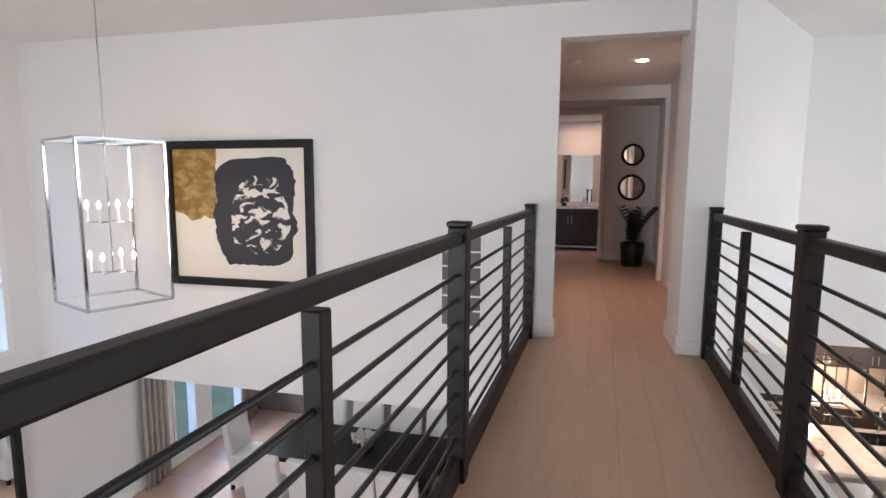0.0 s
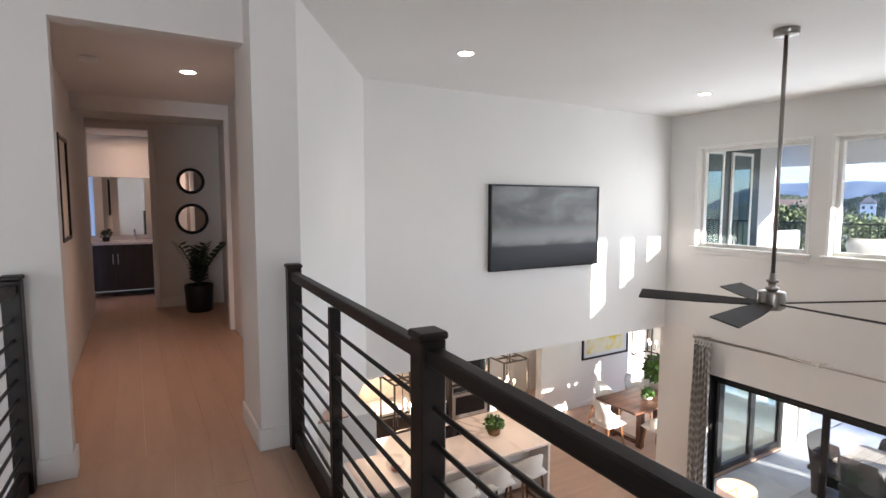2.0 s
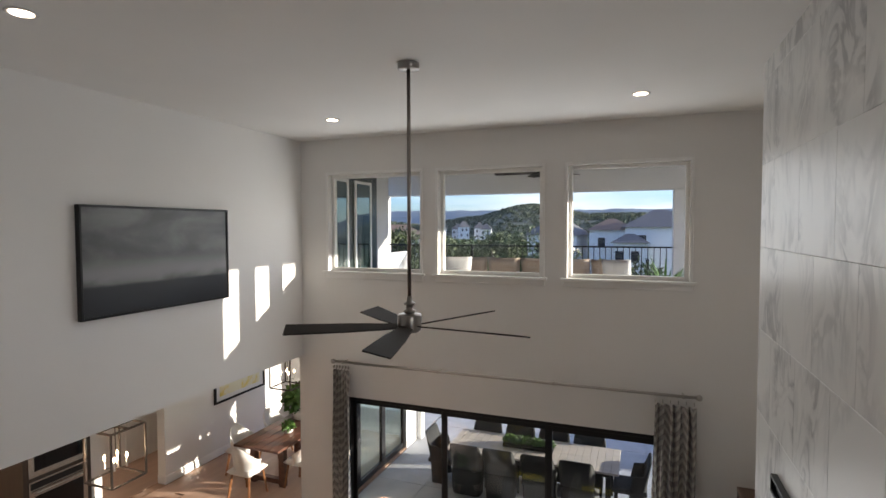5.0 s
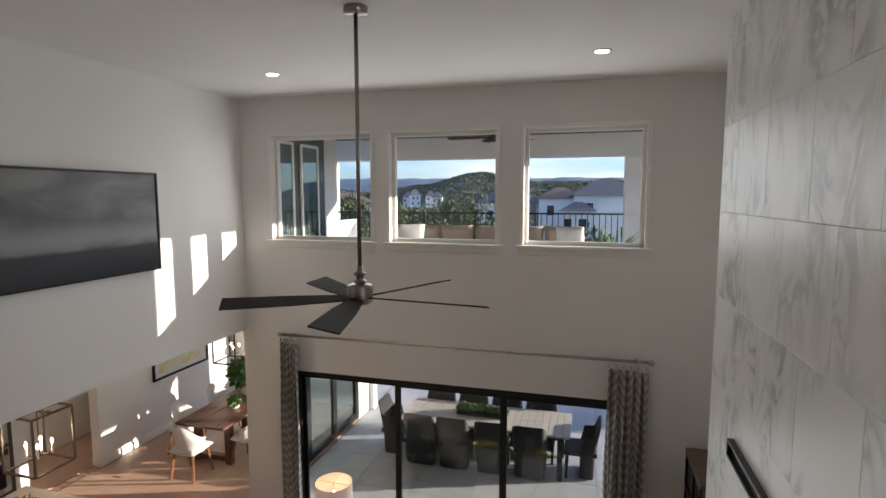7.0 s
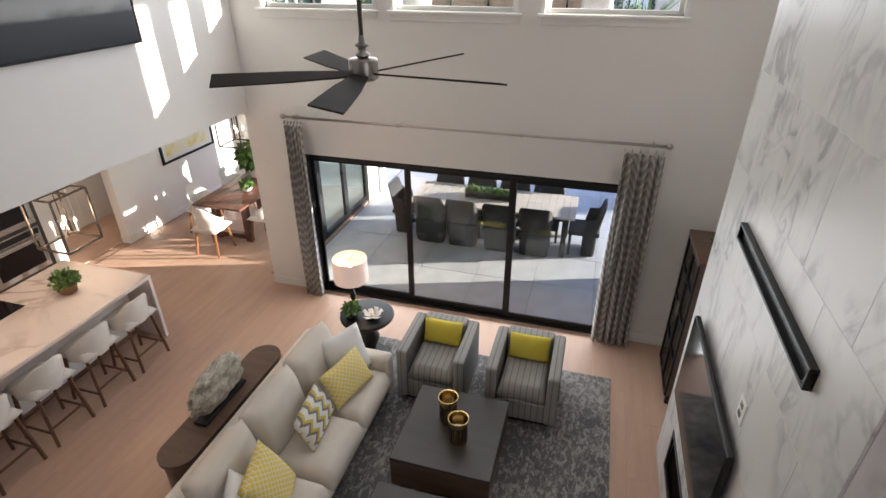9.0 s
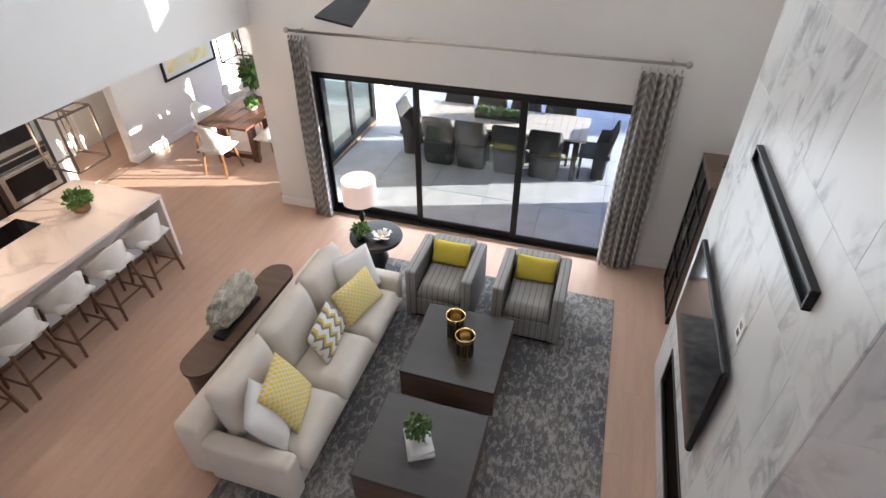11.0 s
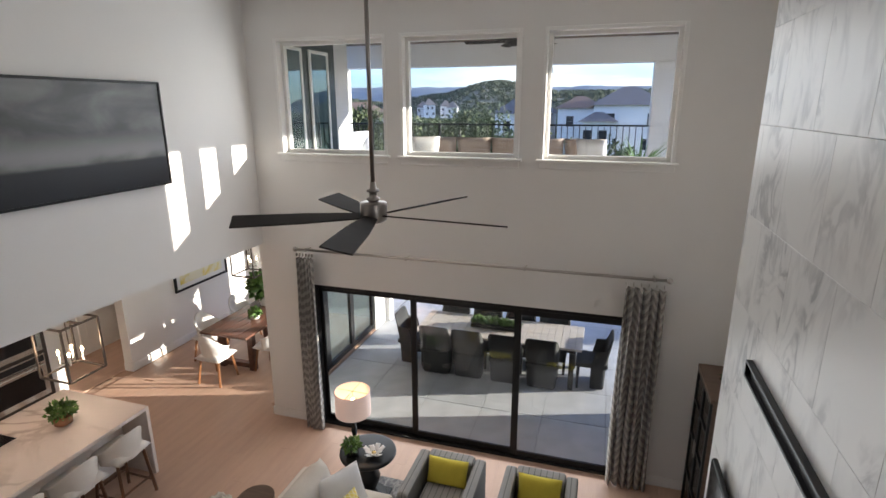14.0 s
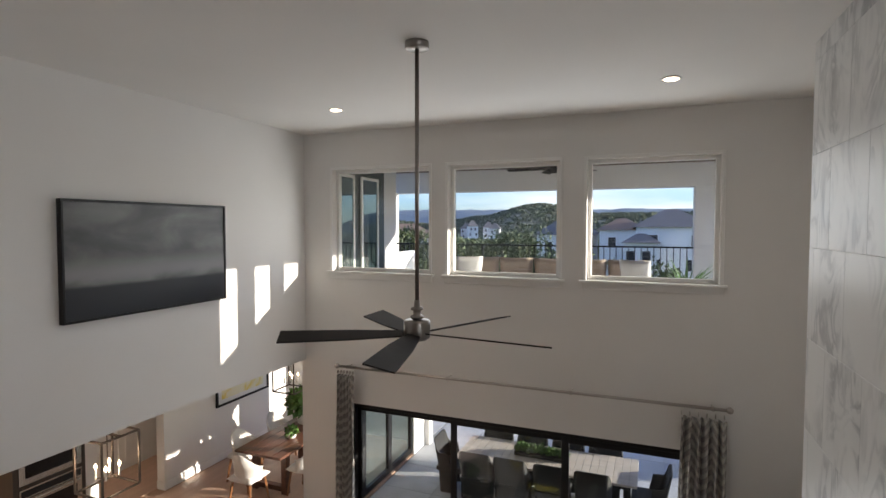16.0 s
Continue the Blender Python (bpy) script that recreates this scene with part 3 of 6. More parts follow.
tv = empty("television", 5.84, YC, -1.44, "large flat black television on the marble", "television")
part("housing", box_bm(-.70, .03, -.40, .70, .07, .40, .012, 2), BLACK, tv)
part("screen", box_bm(-.688, .0705, -.388, .688, .074, .388), SCREEN, tv)
part("wall_bracket", box_bm(-.25, .0, -.2, .25, .03, .2, .004, 1), BLACK, tv)
so = empty("wall_outlet", 5.35, YC, -.86, "white media outlet plate on marble", "outlet")
part("plate", box_bm(-.06, 0, -.08, .06, .008, .08, .003, 1), TRIM, so)
for k in (-.03, .03):
    part("socket", box_bm(-.025, .008, k - .018, .025, .011, k + .018), STEEL, so)
mb = empty("sound_bar_shelf", 5.505, YC, -.145, "long black framed ledge fixed to the marble", "wall shelf")
part("back", box_bm(-.70, 0, -.04, .70, .012, .04), BLACK, mb)
part("rim", join_bm(box_bm(-.72, 0, .04, .72, .04, .058, .003, 1), box_bm(-.72, 0, -.058, .72, .04, -.04, .003, 1), box_bm(-.72, 0, -.04, -.70, .04, .04, .003, 1), box_bm(.70, 0, -.04, .72, .04, .04, .003, 1)), BLACK, mb)

# ---- ceiling fittings ----
def downlight(x, y, z, watts, warm=(1.0, .82, .66)):
    d = empty("recessed_light", x, y, z, "round recessed ceiling light with a warm glow", "ceiling light", "recessed lights")
    n = 28
    ring = lathe_bm(0, 0, [(.078, -.001), (.082, -.006), (.062, -.008), (.055, -.002)], n)
    part("trim_ring", ring, TRIM, d, smooth=True)
    part("lens", cyl_bm(0, 0, -.0105, -.0085, .058, n=n), CAN, d)
    if watts:
        l = bpy.data.lights.new("recessed_lamp", "SPOT")
        l.energy, l.color, l.spot_size, l.spot_blend, l.shadow_soft_size = watts, warm, radians(120), .8, .06
        o = new("recessed_lamp", l)
        o.matrix_world = look((x, y, z - .03), (x, y, z - 2))


for x, y in ((4.32, 8.25), (7.455, 8.24), (7.455, 5.03), (4.32, 5.03)):
    downlight(x, y, CEIL, 5)
# unseen fixture, added to brighten the dark back passage
downlight(8.7, 13.5, SOF, 14)
downlight(2.39, 9.55, 2.585, 15, (1, .64, .50))

PEWTERF = mat("dark_nickel", (.30, .275, .255), .3, metal=1.0, bump=.01, vary=.05)
fan = empty("ceiling_fan", 5.93, 6.62, CEIL + .028, "five-blade ceiling fan, brushed nickel with dark blades, at rest", "ceiling fan")
part("canopy", lathe_bm(0, 0, [(.075, -.075), (.08, -.07), (.08, -.005), (.075, 0)], 32), PEWTERF, fan, smooth=True)
part("downrod", cyl_bm(0, 0, -1.78, -.07, .014), PEWTERF, fan, smooth=True)
part("coupling", lathe_bm(0, 0, [(.03, -1.87), (.045, -1.86), (.045, -1.845), (.026, -1.84), (.026, -1.81), (.042, -1.805), (.042, -1.79), (.022, -1.785), (.018, -1.74)], 24), PEWTERF, fan, smooth=True)
mot = part("motor", lathe_bm(0, 0, [(.07, -2.0), (.088, -1.995), (.09, -1.985), (.09, -1.885), (.086, -1.875), (.03, -1.87)], 32), PEWTERF, fan, smooth=True)
part("motor_cap", lathe_bm(0, 0, [(.03, -2.015), (.07, -2.008), (.075, -2.0)], 32), PEWTERF, fan, smooth=True)
blade = bmesh.new()
rows = [(.09, .045), (.20, .055), (.45, .075), (.78, .085), (.905, .088)]
up, dn = [], []
for rr, w in rows:
    up.append((blade.verts.new((rr, -w, .005)), blade.verts.new((rr, w, .005))))
    dn.append((blade.verts.new((rr, -w, -.005)), blade.verts.new((rr, w, -.005))))
for k in range(len(rows) - 1):
    blade.faces.new((up[k][0], up[k + 1][0], up[k + 1][1], up[k][1]))
    blade.faces.new((dn[k][1], dn[k + 1][1], dn[k + 1][0], dn[k][0]))
    blade.faces.new((up[k][1], up[k + 1][1], dn[k + 1][1], dn[k][1]))
    blade.faces.new((dn[k][0], dn[k + 1][0], up[k + 1][0], up[k][0]))
blade.faces.new((up[-1][0], dn[-1][0], dn[-1][1], up[-1][1]))
blade.faces.new((dn[0][0], up[0][0], up[0][1], dn[0][1]))
BLADE = mat("fan_blade", (.030, .025, .023), .7, vary=.15, spec=.2)
bme = mesh_of("blade", blade, BLADE)
FAN0 = -24.0
for k in range(5):
    o = new("blade", bme)
    o.parent = fan
    o.matrix_basis = pose(0, 0, -1.965, 0, 0, FAN0 + 72 * k) @ pose(0, 0, 0, -13, 0, 0)


# ---- pictures ----
def picture(name, w, h, art_mats, frame_w, depth, label, face):
    """A framed picture in the xz plane, facing -y, its centre at the origin."""
    p = empty(name, 0, 0, 0, label, "painting")
    part("frame", join_bm(box_bm(-w / 2, -depth, -h / 2, -w / 2 + frame_w, 0, h / 2, .003, 1), box_bm(w / 2 - frame_w, -depth, -h / 2, w / 2, 0, h / 2, .003, 1), box_bm(-w / 2 + frame_w, -depth, h / 2 - frame_w, w / 2 - frame_w, 0, h / 2, .003, 1), box_bm(-w / 2 + frame_w, -depth, -h / 2, w / 2 - frame_w, 0, -h / 2 + frame_w, .003, 1)), BLACK, p)
    part("canvas", box_bm(-w / 2 + frame_w, -depth * face, -h / 2 + frame_w, w / 2 - frame_w, -.004, h / 2 - frame_w), art_mats, p)
    return p


def art_nodes(name, rough=.6):
    m = bpy.data.materials.new(name)
    m.use_nodes = True
    nt = m.node_tree
    b = nt.nodes["Principled BSDF"]
    b.inputs["Roughness"].default_value = rough
    co = nt.nodes.new("ShaderNodeTexCoord")
    sep = nt.nodes.new("ShaderNodeSeparateXYZ")
    nt.links.new(co.outputs["Object"], sep.inputs[0])
    return m, nt, b, co, sep


def mathn(nt, op, a, b=None, c=None):
    n = nt.nodes.new("ShaderNodeMath")
    n.operation = op
    for k, v in enumerate((a, b, c)):
        if v is None:
            continue
        if isinstance(v, (int, float)):
            n.inputs[k].default_value = v
        else:
            nt.links.new(v, n.inputs[k])
    return n.outputs[0]


def noisen(nt, co, scale, detail=5, dist=0.0, sx=1, sy=1, sz=1):
    mp = nt.nodes.new("ShaderNodeMapping")
    mp.inputs["Scale"].default_value = (sx, sy, sz)
    nt.links.new(co.outputs["Object"], mp.inputs["Vector"])
    n = nt.nodes.new("ShaderNodeTexNoise")
    n.inputs["Scale"].default_value, n.inputs["Detail"].default_value, n.inputs["Distortion"].default_value = scale, detail, dist
    nt.links.new(mp.outputs[0], n.inputs["Vector"])
    return n.outputs["Fac"]


def smooth(nt, v, lo, hi):
    r = nt.nodes.new("ShaderNodeMapRange")
    r.interpolation_type = "SMOOTHSTEP"
    r.inputs[1].default_value, r.inputs[2].default_value = lo, hi
    nt.links.new(v, r.inputs[0])
    return r.outputs[0]


def mixn(nt, fac, a, b):
    n = nt.nodes.new("ShaderNodeMix")
    n.data_type = "RGBA"
    nt.links.new(fac, n.inputs[0])
    for k, v in ((6, a), (7, b)):
        if isinstance(v, tuple):
            n.inputs[k].default_value = (*v, 1)
        else:
            nt.links.new(v, n.inputs[k])
    return n.outputs[2]


# dark seascape: black water below, pale surf band, grey cloud
m, nt, b, co, sep = art_nodes("seascape_paint", .35)
n1 = noisen(nt, co, 1.6, 6, .4, 1, 1, 2.2)
z = mathn(nt, "ADD", sep.outputs[2], mathn(nt, "MULTIPLY", mathn(nt, "SUBTRACT", n1, .5), .16))
cloud = smooth(nt, n1, .35, .75)
skyc = mixn(nt, cloud, (.035, .035, .036), (.17, .17, .17))
band = mathn(nt, "MULTIPLY", smooth(nt, z, -.24, -.13), mathn(nt, "SUBTRACT", 1.0, smooth(nt, z, -.12, .06)))
skyb = mixn(nt, mathn(nt, "MULTIPLY", band, .75), skyc, (.28, .28, .285))
full = mixn(nt, smooth(nt, sep.outputs[2], -.235, -.20), (.012, .014, .02), skyb)
nt.links.new(full, b.inputs["Base Color"])
sea = picture("seascape_painting", 1.71, 1.00, m, .022, .055, "large dark grey seascape painting in a thin black frame", .8)
sea.matrix_basis = pose(6.285, YP, 1.20)

# abstract: cream ground, ochre corner, navy blot with white scrapes
m, nt, b, co, sep = art_nodes("abstract_paint", .6)
n1 = noisen(nt, co, 3.5, 6, .6)
n2 = noisen(nt, co, 7.0, 5, .5, 1, 1, 1.8)
n3 = noisen(nt, co, 2.2, 4, .3)
x, zz = sep.outputs[0], sep.outputs[2]
gx = mathn(nt, "ADD", x, mathn(nt, "MULTIPLY", mathn(nt, "SUBTRACT", n1, .5), .22))
gz = mathn(nt, "ADD", zz, mathn(nt, "MULTIPLY", mathn(nt, "SUBTRACT", n3, .5), .5))
ochre = mathn(nt, "MULTIPLY", mathn(nt, "LESS_THAN", gx, -.20), mathn(nt, "GREATER_THAN", gz, -.02))
och = mixn(nt, smooth(nt, n2, .4, .65), (.22, .13, .03), (.42, .27, .08))
ground = mixn(nt, ochre, (.72, .69, .62), och)
ex = mathn(nt, "MULTIPLY", mathn(nt, "SUBTRACT", gx, .17), 2.35)
ez = mathn(nt, "MULTIPLY", mathn(nt, "SUBTRACT", mathn(nt, "ADD", zz, mathn(nt, "MULTIPLY", mathn(nt, "SUBTRACT", n1, .5), .15)), .02), 1.95)
e4 = mathn(nt, "ADD", mathn(nt, "POWER", mathn(nt, "ABSOLUTE", ex), 4.0), mathn(nt, "POWER", mathn(nt, "ABSOLUTE", ez), 4.0))
blot = mathn(nt, "LESS_THAN", e4, .98)
scr = mathn(nt, "MULTIPLY", smooth(nt, n2, .50, .56), mathn(nt, "LESS_THAN", mathn(nt, "ADD", mathn(nt, "POWER", mathn(nt, "SUBTRACT", ex, .15), 2.0), mathn(nt, "POWER", mathn(nt, "ADD", ez, .05), 2.0)), .55))
ink = mixn(nt, scr, (.018, .020, .032), (.72, .70, .66))
nt.links.new(mixn(nt, blot, ground, ink), b.inputs["Base Color"])
ab = picture("abstract_painting", 1.57, 1.39, m, .075, .05, "abstract navy, ochre and cream painting in black frame", .35)
ab.matrix_basis = pose(-1.345, YD, .985)

# yellow abstract in the nook
m, nt, b, co, sep = art_nodes("yellow_paint", .6)
n1 = noisen(nt, co, 2.5, 5, .6)
mat_edge = mathn(nt, "MULTIPLY", mathn(nt, "LESS_THAN", mathn(nt, "ABSOLUTE", sep.outputs[0]), .57), mathn(nt, "LESS_THAN", mathn(nt, "ABSOLUTE", sep.outputs[2]), .32))
pic = mixn(nt, smooth(nt, n1, .42, .58), (.78, .62, .10), (.80, .77, .60))
nt.links.new(mixn(nt, mat_edge, (.78, .78, .76), pic), b.inputs["Base Color"])
ya = picture("yellow_painting", 1.42, .88, m, .04, .04, "yellow and white abstract print in black frame", .4)
ya.matrix_basis = pose(10.86, YN, -1.46)

# return air grille on the bridge-end wall
gr = empty("air_grille", .82, YD, .445, "white return air grille with grey slots", "vent")
part("frame", join_bm(box_bm(-.19, -.012, -.41, -.17, 0, .41, .003, 1), box_bm(.17, -.012, -.41, .19, 0, .41, .003, 1), box_bm(-.17, -.012, .39, .17, 0, .41, .003, 1), box_bm(-.17, -.012, -.41, .17, 0, -.39, .003, 1)), TRIM, gr)
part("filter", box_bm(-.17, -.004, -.39, .17, 0, .39), mat("grille_filter", (.16, .16, .165), .8, bump=.3, fine=300), gr)
for k in range(1, 6):
    z0 = -.39 + k * .13
    part("slat", box_bm(-.17, -.011, z0 - .008, .17, -.004, z0 + .008, .002, 1), TRIM, gr)


# ---- living room ----
def soft_box(x0, y0, z0, x1, y1, z1, r=.03):
    return box_bm(x0, y0, z0, x1, y1, z1, r, 3)


m, nt, b, co, sep = art_nodes("worn_rug", .95)
CARPET = m
big = noisen(nt, co, 1.5, 4, .5)
wear = noisen(nt, co, 13.0, 8, .8, 1.0, 1.7, 1.0)
fleck = noisen(nt, co, 46.0, 4, 0, 1.0, 2.2, 1.0)
worn = smooth(nt, mathn(nt, "ADD", mathn(nt, "MULTIPLY", wear, .62), mathn(nt, "ADD", mathn(nt, "MULTIPLY", big, .22), mathn(nt, "MULTIPLY", fleck, .28))), .50, .68)
nt.links.new(mixn(nt, worn, mixn(nt, smooth(nt, big, .4, .62), (.10, .10, .108), (.145, .135, .13)), (.34, .32, .30)), b.inputs["Base Color"])
bp_ = nt.nodes.new("ShaderNodeBump")
bp_.inputs["Strength"].default_value, bp_.inputs["Distance"].default_value = .5, .01
nt.links.new(fleck, bp_.inputs["Height"])
nt.links.new(bp_.outputs[0], b.inputs["Normal"])
rug = thing("rug", box_bm(4.15, 4.62, G, 7.80, 7.75, G + .014, .004, 1), CARPET, "worn grey and charcoal distressed area rug on oak floor", "rug")
RZ = G + .014

sofa = empty("sofa", 0, 0, RZ, "long light beige linen sofa with loose back cushions", "sofa")
S0, S1 = 4.45, 6.92
part("base", soft_box(S0 + .16, 7.0, .09, S1 - .16, 7.75, .27, .02), LINEN, sofa)
part("backrest", soft_box(S0 + .02, 7.74, .09, S1 - .02, 7.98, .72, .05), LINEN, sofa, smooth=True)
for x0, x1 in ((S0, S0 + .17), (S1 - .17, S1)):
    part("armrest", soft_box(x0, 6.96, .09, x1, 7.76, .58, .045), LINEN, sofa, smooth=True)
SW = (S1 - S0 - .36) / 3
for k in range(3):
    xa = S0 + .18 + k * SW
    part("seat_cushion", moved(cushion_bm(SW * 1.01, .84, .26, .18, 12, 7), pose(xa + SW / 2, 7.32, .355)), LINEN, sofa, smooth=True)
    part("back_cushion", moved(cushion_bm(SW * 1.0, .56, .27, .4, 12, 4), pose(xa + SW / 2, 7.62, .70, 78, 0, 0)), LINEN, sofa, smooth=True)
for x in (S0 + .1, S1 - .1):
    for y in (7.05, 7.88):
        part("leg", cyl_bm(x, y, 0, .1, .022, .03, 12), DARK, sofa)


def diamonds(name, c1, c2, f=22):
    m, nt, b, co, sep = art_nodes(name, .9)
    u = mathn(nt, "MULTIPLY", mathn(nt, "ADD", sep.outputs[0], sep.outputs[1]), f)
    v = mathn(nt, "MULTIPLY", mathn(nt, "SUBTRACT", sep.outputs[0], sep.outputs[1]), f)
    a = mathn(nt, "ABSOLUTE", mathn(nt, "SUBTRACT", mathn(nt, "FRACT", u), .5))
    c = mathn(nt, "ABSOLUTE", mathn(nt, "SUBTRACT", mathn(nt, "FRACT", v), .5))
    line = mathn(nt, "GREATER_THAN", mathn(nt, "MAXIMUM", a, c), .40)
    nt.links.new(mixn(nt, line, c1, c2), b.inputs["Base Color"])
    return m


def zigzag(name):
    m, nt, b, co, sep = art_nodes(name, .9)
    saw = mathn(nt, "ABSOLUTE", mathn(nt, "SUBTRACT", mathn(nt, "FRACT", mathn(nt, "MULTIPLY", sep.outputs[1], 9.0)), .5))
    v = mathn(nt, "FRACT", mathn(nt, "ADD", mathn(nt, "MULTIPLY", sep.outputs[0], 7.0), saw))
    c = mixn(nt, mathn(nt, "LESS_THAN", v, .28), (.72, .70, .66), (.60, .46, .10))
    c = mixn(nt, mathn(nt, "GREATER_THAN", v, .74), c, (.22, .20, .18))
    nt.links.new(c, b.inputs["Base Color"])
    return m


DIAMOND = diamonds("yellow_diamond_cloth", (.74, .56, .12), (.74, .68, .50), 19)
ZIG = zigzag("zigzag_cloth")


def put_pillow(m, w, h, t, material, label):
    ob = new("throw_pillow", mesh_of("throw_pillow", cushion_bm(w, h, t, .8, 12, 2.4), material, True))
    ob.matrix_basis = m
    return tagged(ob, label, "pillow", "sofa pillows")


ZS = RZ + .48
put_pillow(pose(6.60, 7.36, ZS + .22, 62, 0, -28), .50, .50, .17, WHITECLOTH, "white square throw pillow on the sofa")
put_pillow(pose(6.33, 7.22, ZS + .18, 58, 0, -14), .56, .38, .16, DIAMOND, "yellow diamond patterned throw pillow on the sofa")
put_pillow(pose(5.80, 7.30, ZS + .16, 62, 0, 8), .55, .34, .15, ZIG, "zigzag patterned lumbar pillow on the sofa")
put_pillow(pose(5.02, 7.27, ZS + .22, 60, 0, 16), .50, .50, .17, DIAMOND, "yellow diamond patterned square pillow on the sofa")
put_pillow(pose(4.78, 7.30, ZS + .22, 60, 0, 30), .48, .48, .17, WHITECLOTH, "white square throw pillow beside sofa arm")


def armchair(y0, y1, x0, x1):
    a = empty("armchair", (x0 + x1) / 2, (y0 + y1) / 2, RZ, "grey striped cube armchair on a swivel base", "armchair", "armchairs by the window")
    d, w = (x1 - x0) / 2, (y1 - y0) / 2
    part("plinth", box_bm(-d + .06, -w + .06, 0, d - .06, w - .06, .06), DARK, a)
    part("base", soft_box(-d + .02, -w + .11, .05, d - .1, w - .11, .30, .02), STRIPE, a)
    for s in (-1, 1):
        part("armrest", soft_box(-d, s * (w - .06) - .06, .05, d - .02, s * (w - .06) + .06, .68, .03), STRIPE, a)
    part("backrest", soft_box(d - .17, -w + .12, .05, d, w - .12, .70, .04), STRIPE, a)
    part("seat_cushion", moved(cushion_bm(2 * d - .17, 2 * w - .245, .24, .16, 12, 8), pose(-.085, 0, .37)), STRIPE, a, smooth=True)
    return a


armchair(6.15, 6.90, 6.82, 7.60)
armchair(5.18, 5.93, 6.82, 7.60)
for y in (6.52, 5.55):
    ob = new("throw_pillow", mesh_of("throw_pillow", cushion_bm(.44, .28, .13, .8, 12, 2.6), YELLOW, True))
    ob.matrix_basis = pose(7.34, y, RZ + .62, 0, 0, -90) @ pose(0, 0, 0, 68, 0, 0)
    tagged(ob, "bright yellow lumbar pillow on striped armchair", "pillow", "armchair pillows")


def coffee_table(x0, x1, y0, y1):
    c = empty("coffee_table", (x0 + x1) / 2, (y0 + y1) / 2, RZ, "low square dark topped coffee table with brown wood sides", "coffee table", "paired coffee tables")
    d, w = (x1 - x0) / 2, (y1 - y0) / 2
    part("plinth", box_bm(-d + .05, -w + .05, 0, d - .05, w - .05, .06), DARK, c)
    part("body", box_bm(-d, -w, .06, d, w, .37, .006, 1), BROWNWOOD, c)
    part("tabletop", box_bm(-d - .004, -w - .004, .37, d + .004, w + .004, .405, .005, 1), GREYWOOD, c)
    return c


coffee_table(5.74, 6.70, 5.65, 6.56)
coffee_table(4.66, 5.49, 5.64, 6.56)


def candle_vase(x, y, h):
    v = empty("candle_holder", x, y, RZ + .405, "gold and black striped glass hurricane candle holder", "candle holder", "striped candle holders")
    n = 18
    body = lathe_bm(0, 0, [(.075, 0), (.085, .02), (.078, h * .25), (.078, h * .78), (.092, h)], 36)
    bmesh.ops.delete(body, geom=[f for f in body.faces if len(f.verts) > 4 and f.calc_center_median().z > h * .9], context="FACES")
    part("body", body, BRASS, v, smooth=True)
    for k in range(n):
        a = 2 * math.pi * k / n
        part("stripe", moved(box_bm(.080, -.008, .04, .084, .008, h * .75, .001, 1), pose(0, 0, 0, 0, 0, math.degrees(a))), BLACK, v)
    rim = lathe_bm(0, 0, [(.088, h - .004), (.096, h), (.096, h + .008), (.088, h + .006)], 36)
    bmesh.ops.delete(rim, geom=[f for f in rim.faces if len(f.verts) > 4], context="FACES")
    part("rim", rim, BRASS, v, smooth=True)
    part("candle", cyl_bm(0, 0, .02, h * .6, .045), WHITECLOTH, v, smooth=True)


candle_vase(6.30, 6.17, .30)
candle_vase(6.10, 6.02, .27)


def leaf_ball(n, r, size, squash=.8, up=.0, seed=1):
    """Many small bent leaves round a centre, thinner at the edge."""
    rnd = random.Random(seed)
    bm = bmesh.new()
    for k in range(n):
        d = Vector((rnd.gauss(0, 1), rnd.gauss(0, 1), rnd.gauss(0, 1) * squash + up)).normalized()
        c = d * r * rnd.uniform(.35, 1.05)
        c.z *= squash
        t = d.cross(Vector((rnd.uniform(-1, 1), rnd.uniform(-1, 1), rnd.uniform(-1, 1)))).normalized()
        s = size * rnd.uniform(.6, 1.3)
        w = s * .38
        side = d.cross(t).normalized()
        tip = c + (t * .7 + d * .7) * s
        mid = c + (t * .4 + d * .35) * s
        q = [bm.verts.new(p) for p in (c, mid + side * w - d * w * .4, tip, mid - side * w - d * w * .4)]
        bm.faces.new((q[0], q[1], q[2]))
        bm.faces.new((q[0], q[2], q[3]))
    return bm


def potted(name, x, y, z, pot, pot_mat, pot_label, n, r, size, height, label, material=LEAF, seed=1, squash=.8):
    p = empty(name, x, y, z, label, "plant")
    part("pot", lathe_bm(0, 0, pot, 24), pot_mat, p, pot_label, smooth=True)
    part("foliage", moved(leaf_ball(n, r, size, squash, .3, seed), pose(0, 0, height)), material, p)
    return p


bk = empty("book_stack", 5.07, 6.13, RZ + .405, "two stacked grey and white coffee table books", "books")
part("book", moved(box_bm(-.15, -.11, 0, .15, .11, .025, .002, 1), pose(0, 0, 0, 0, 0, 28)), BOOK, bk)
part("book", moved(box_bm(-.13, -.10, .0255, .13, .10, .05, .002, 1), pose(0, 0, 0, 0, 0, 34)), mat("book_cover_light", (.75, .75, .74), .5, bump=0), bk)
potted("small_plant", 5.10, 6.14, RZ + .4555, [(.035, 0), (.06, .01), (.065, .08), (.06, .085)], WHITECLOTH, "white bowl", 260, .10, .045, .13, "small leafy green plant in a white bowl", seed=3)

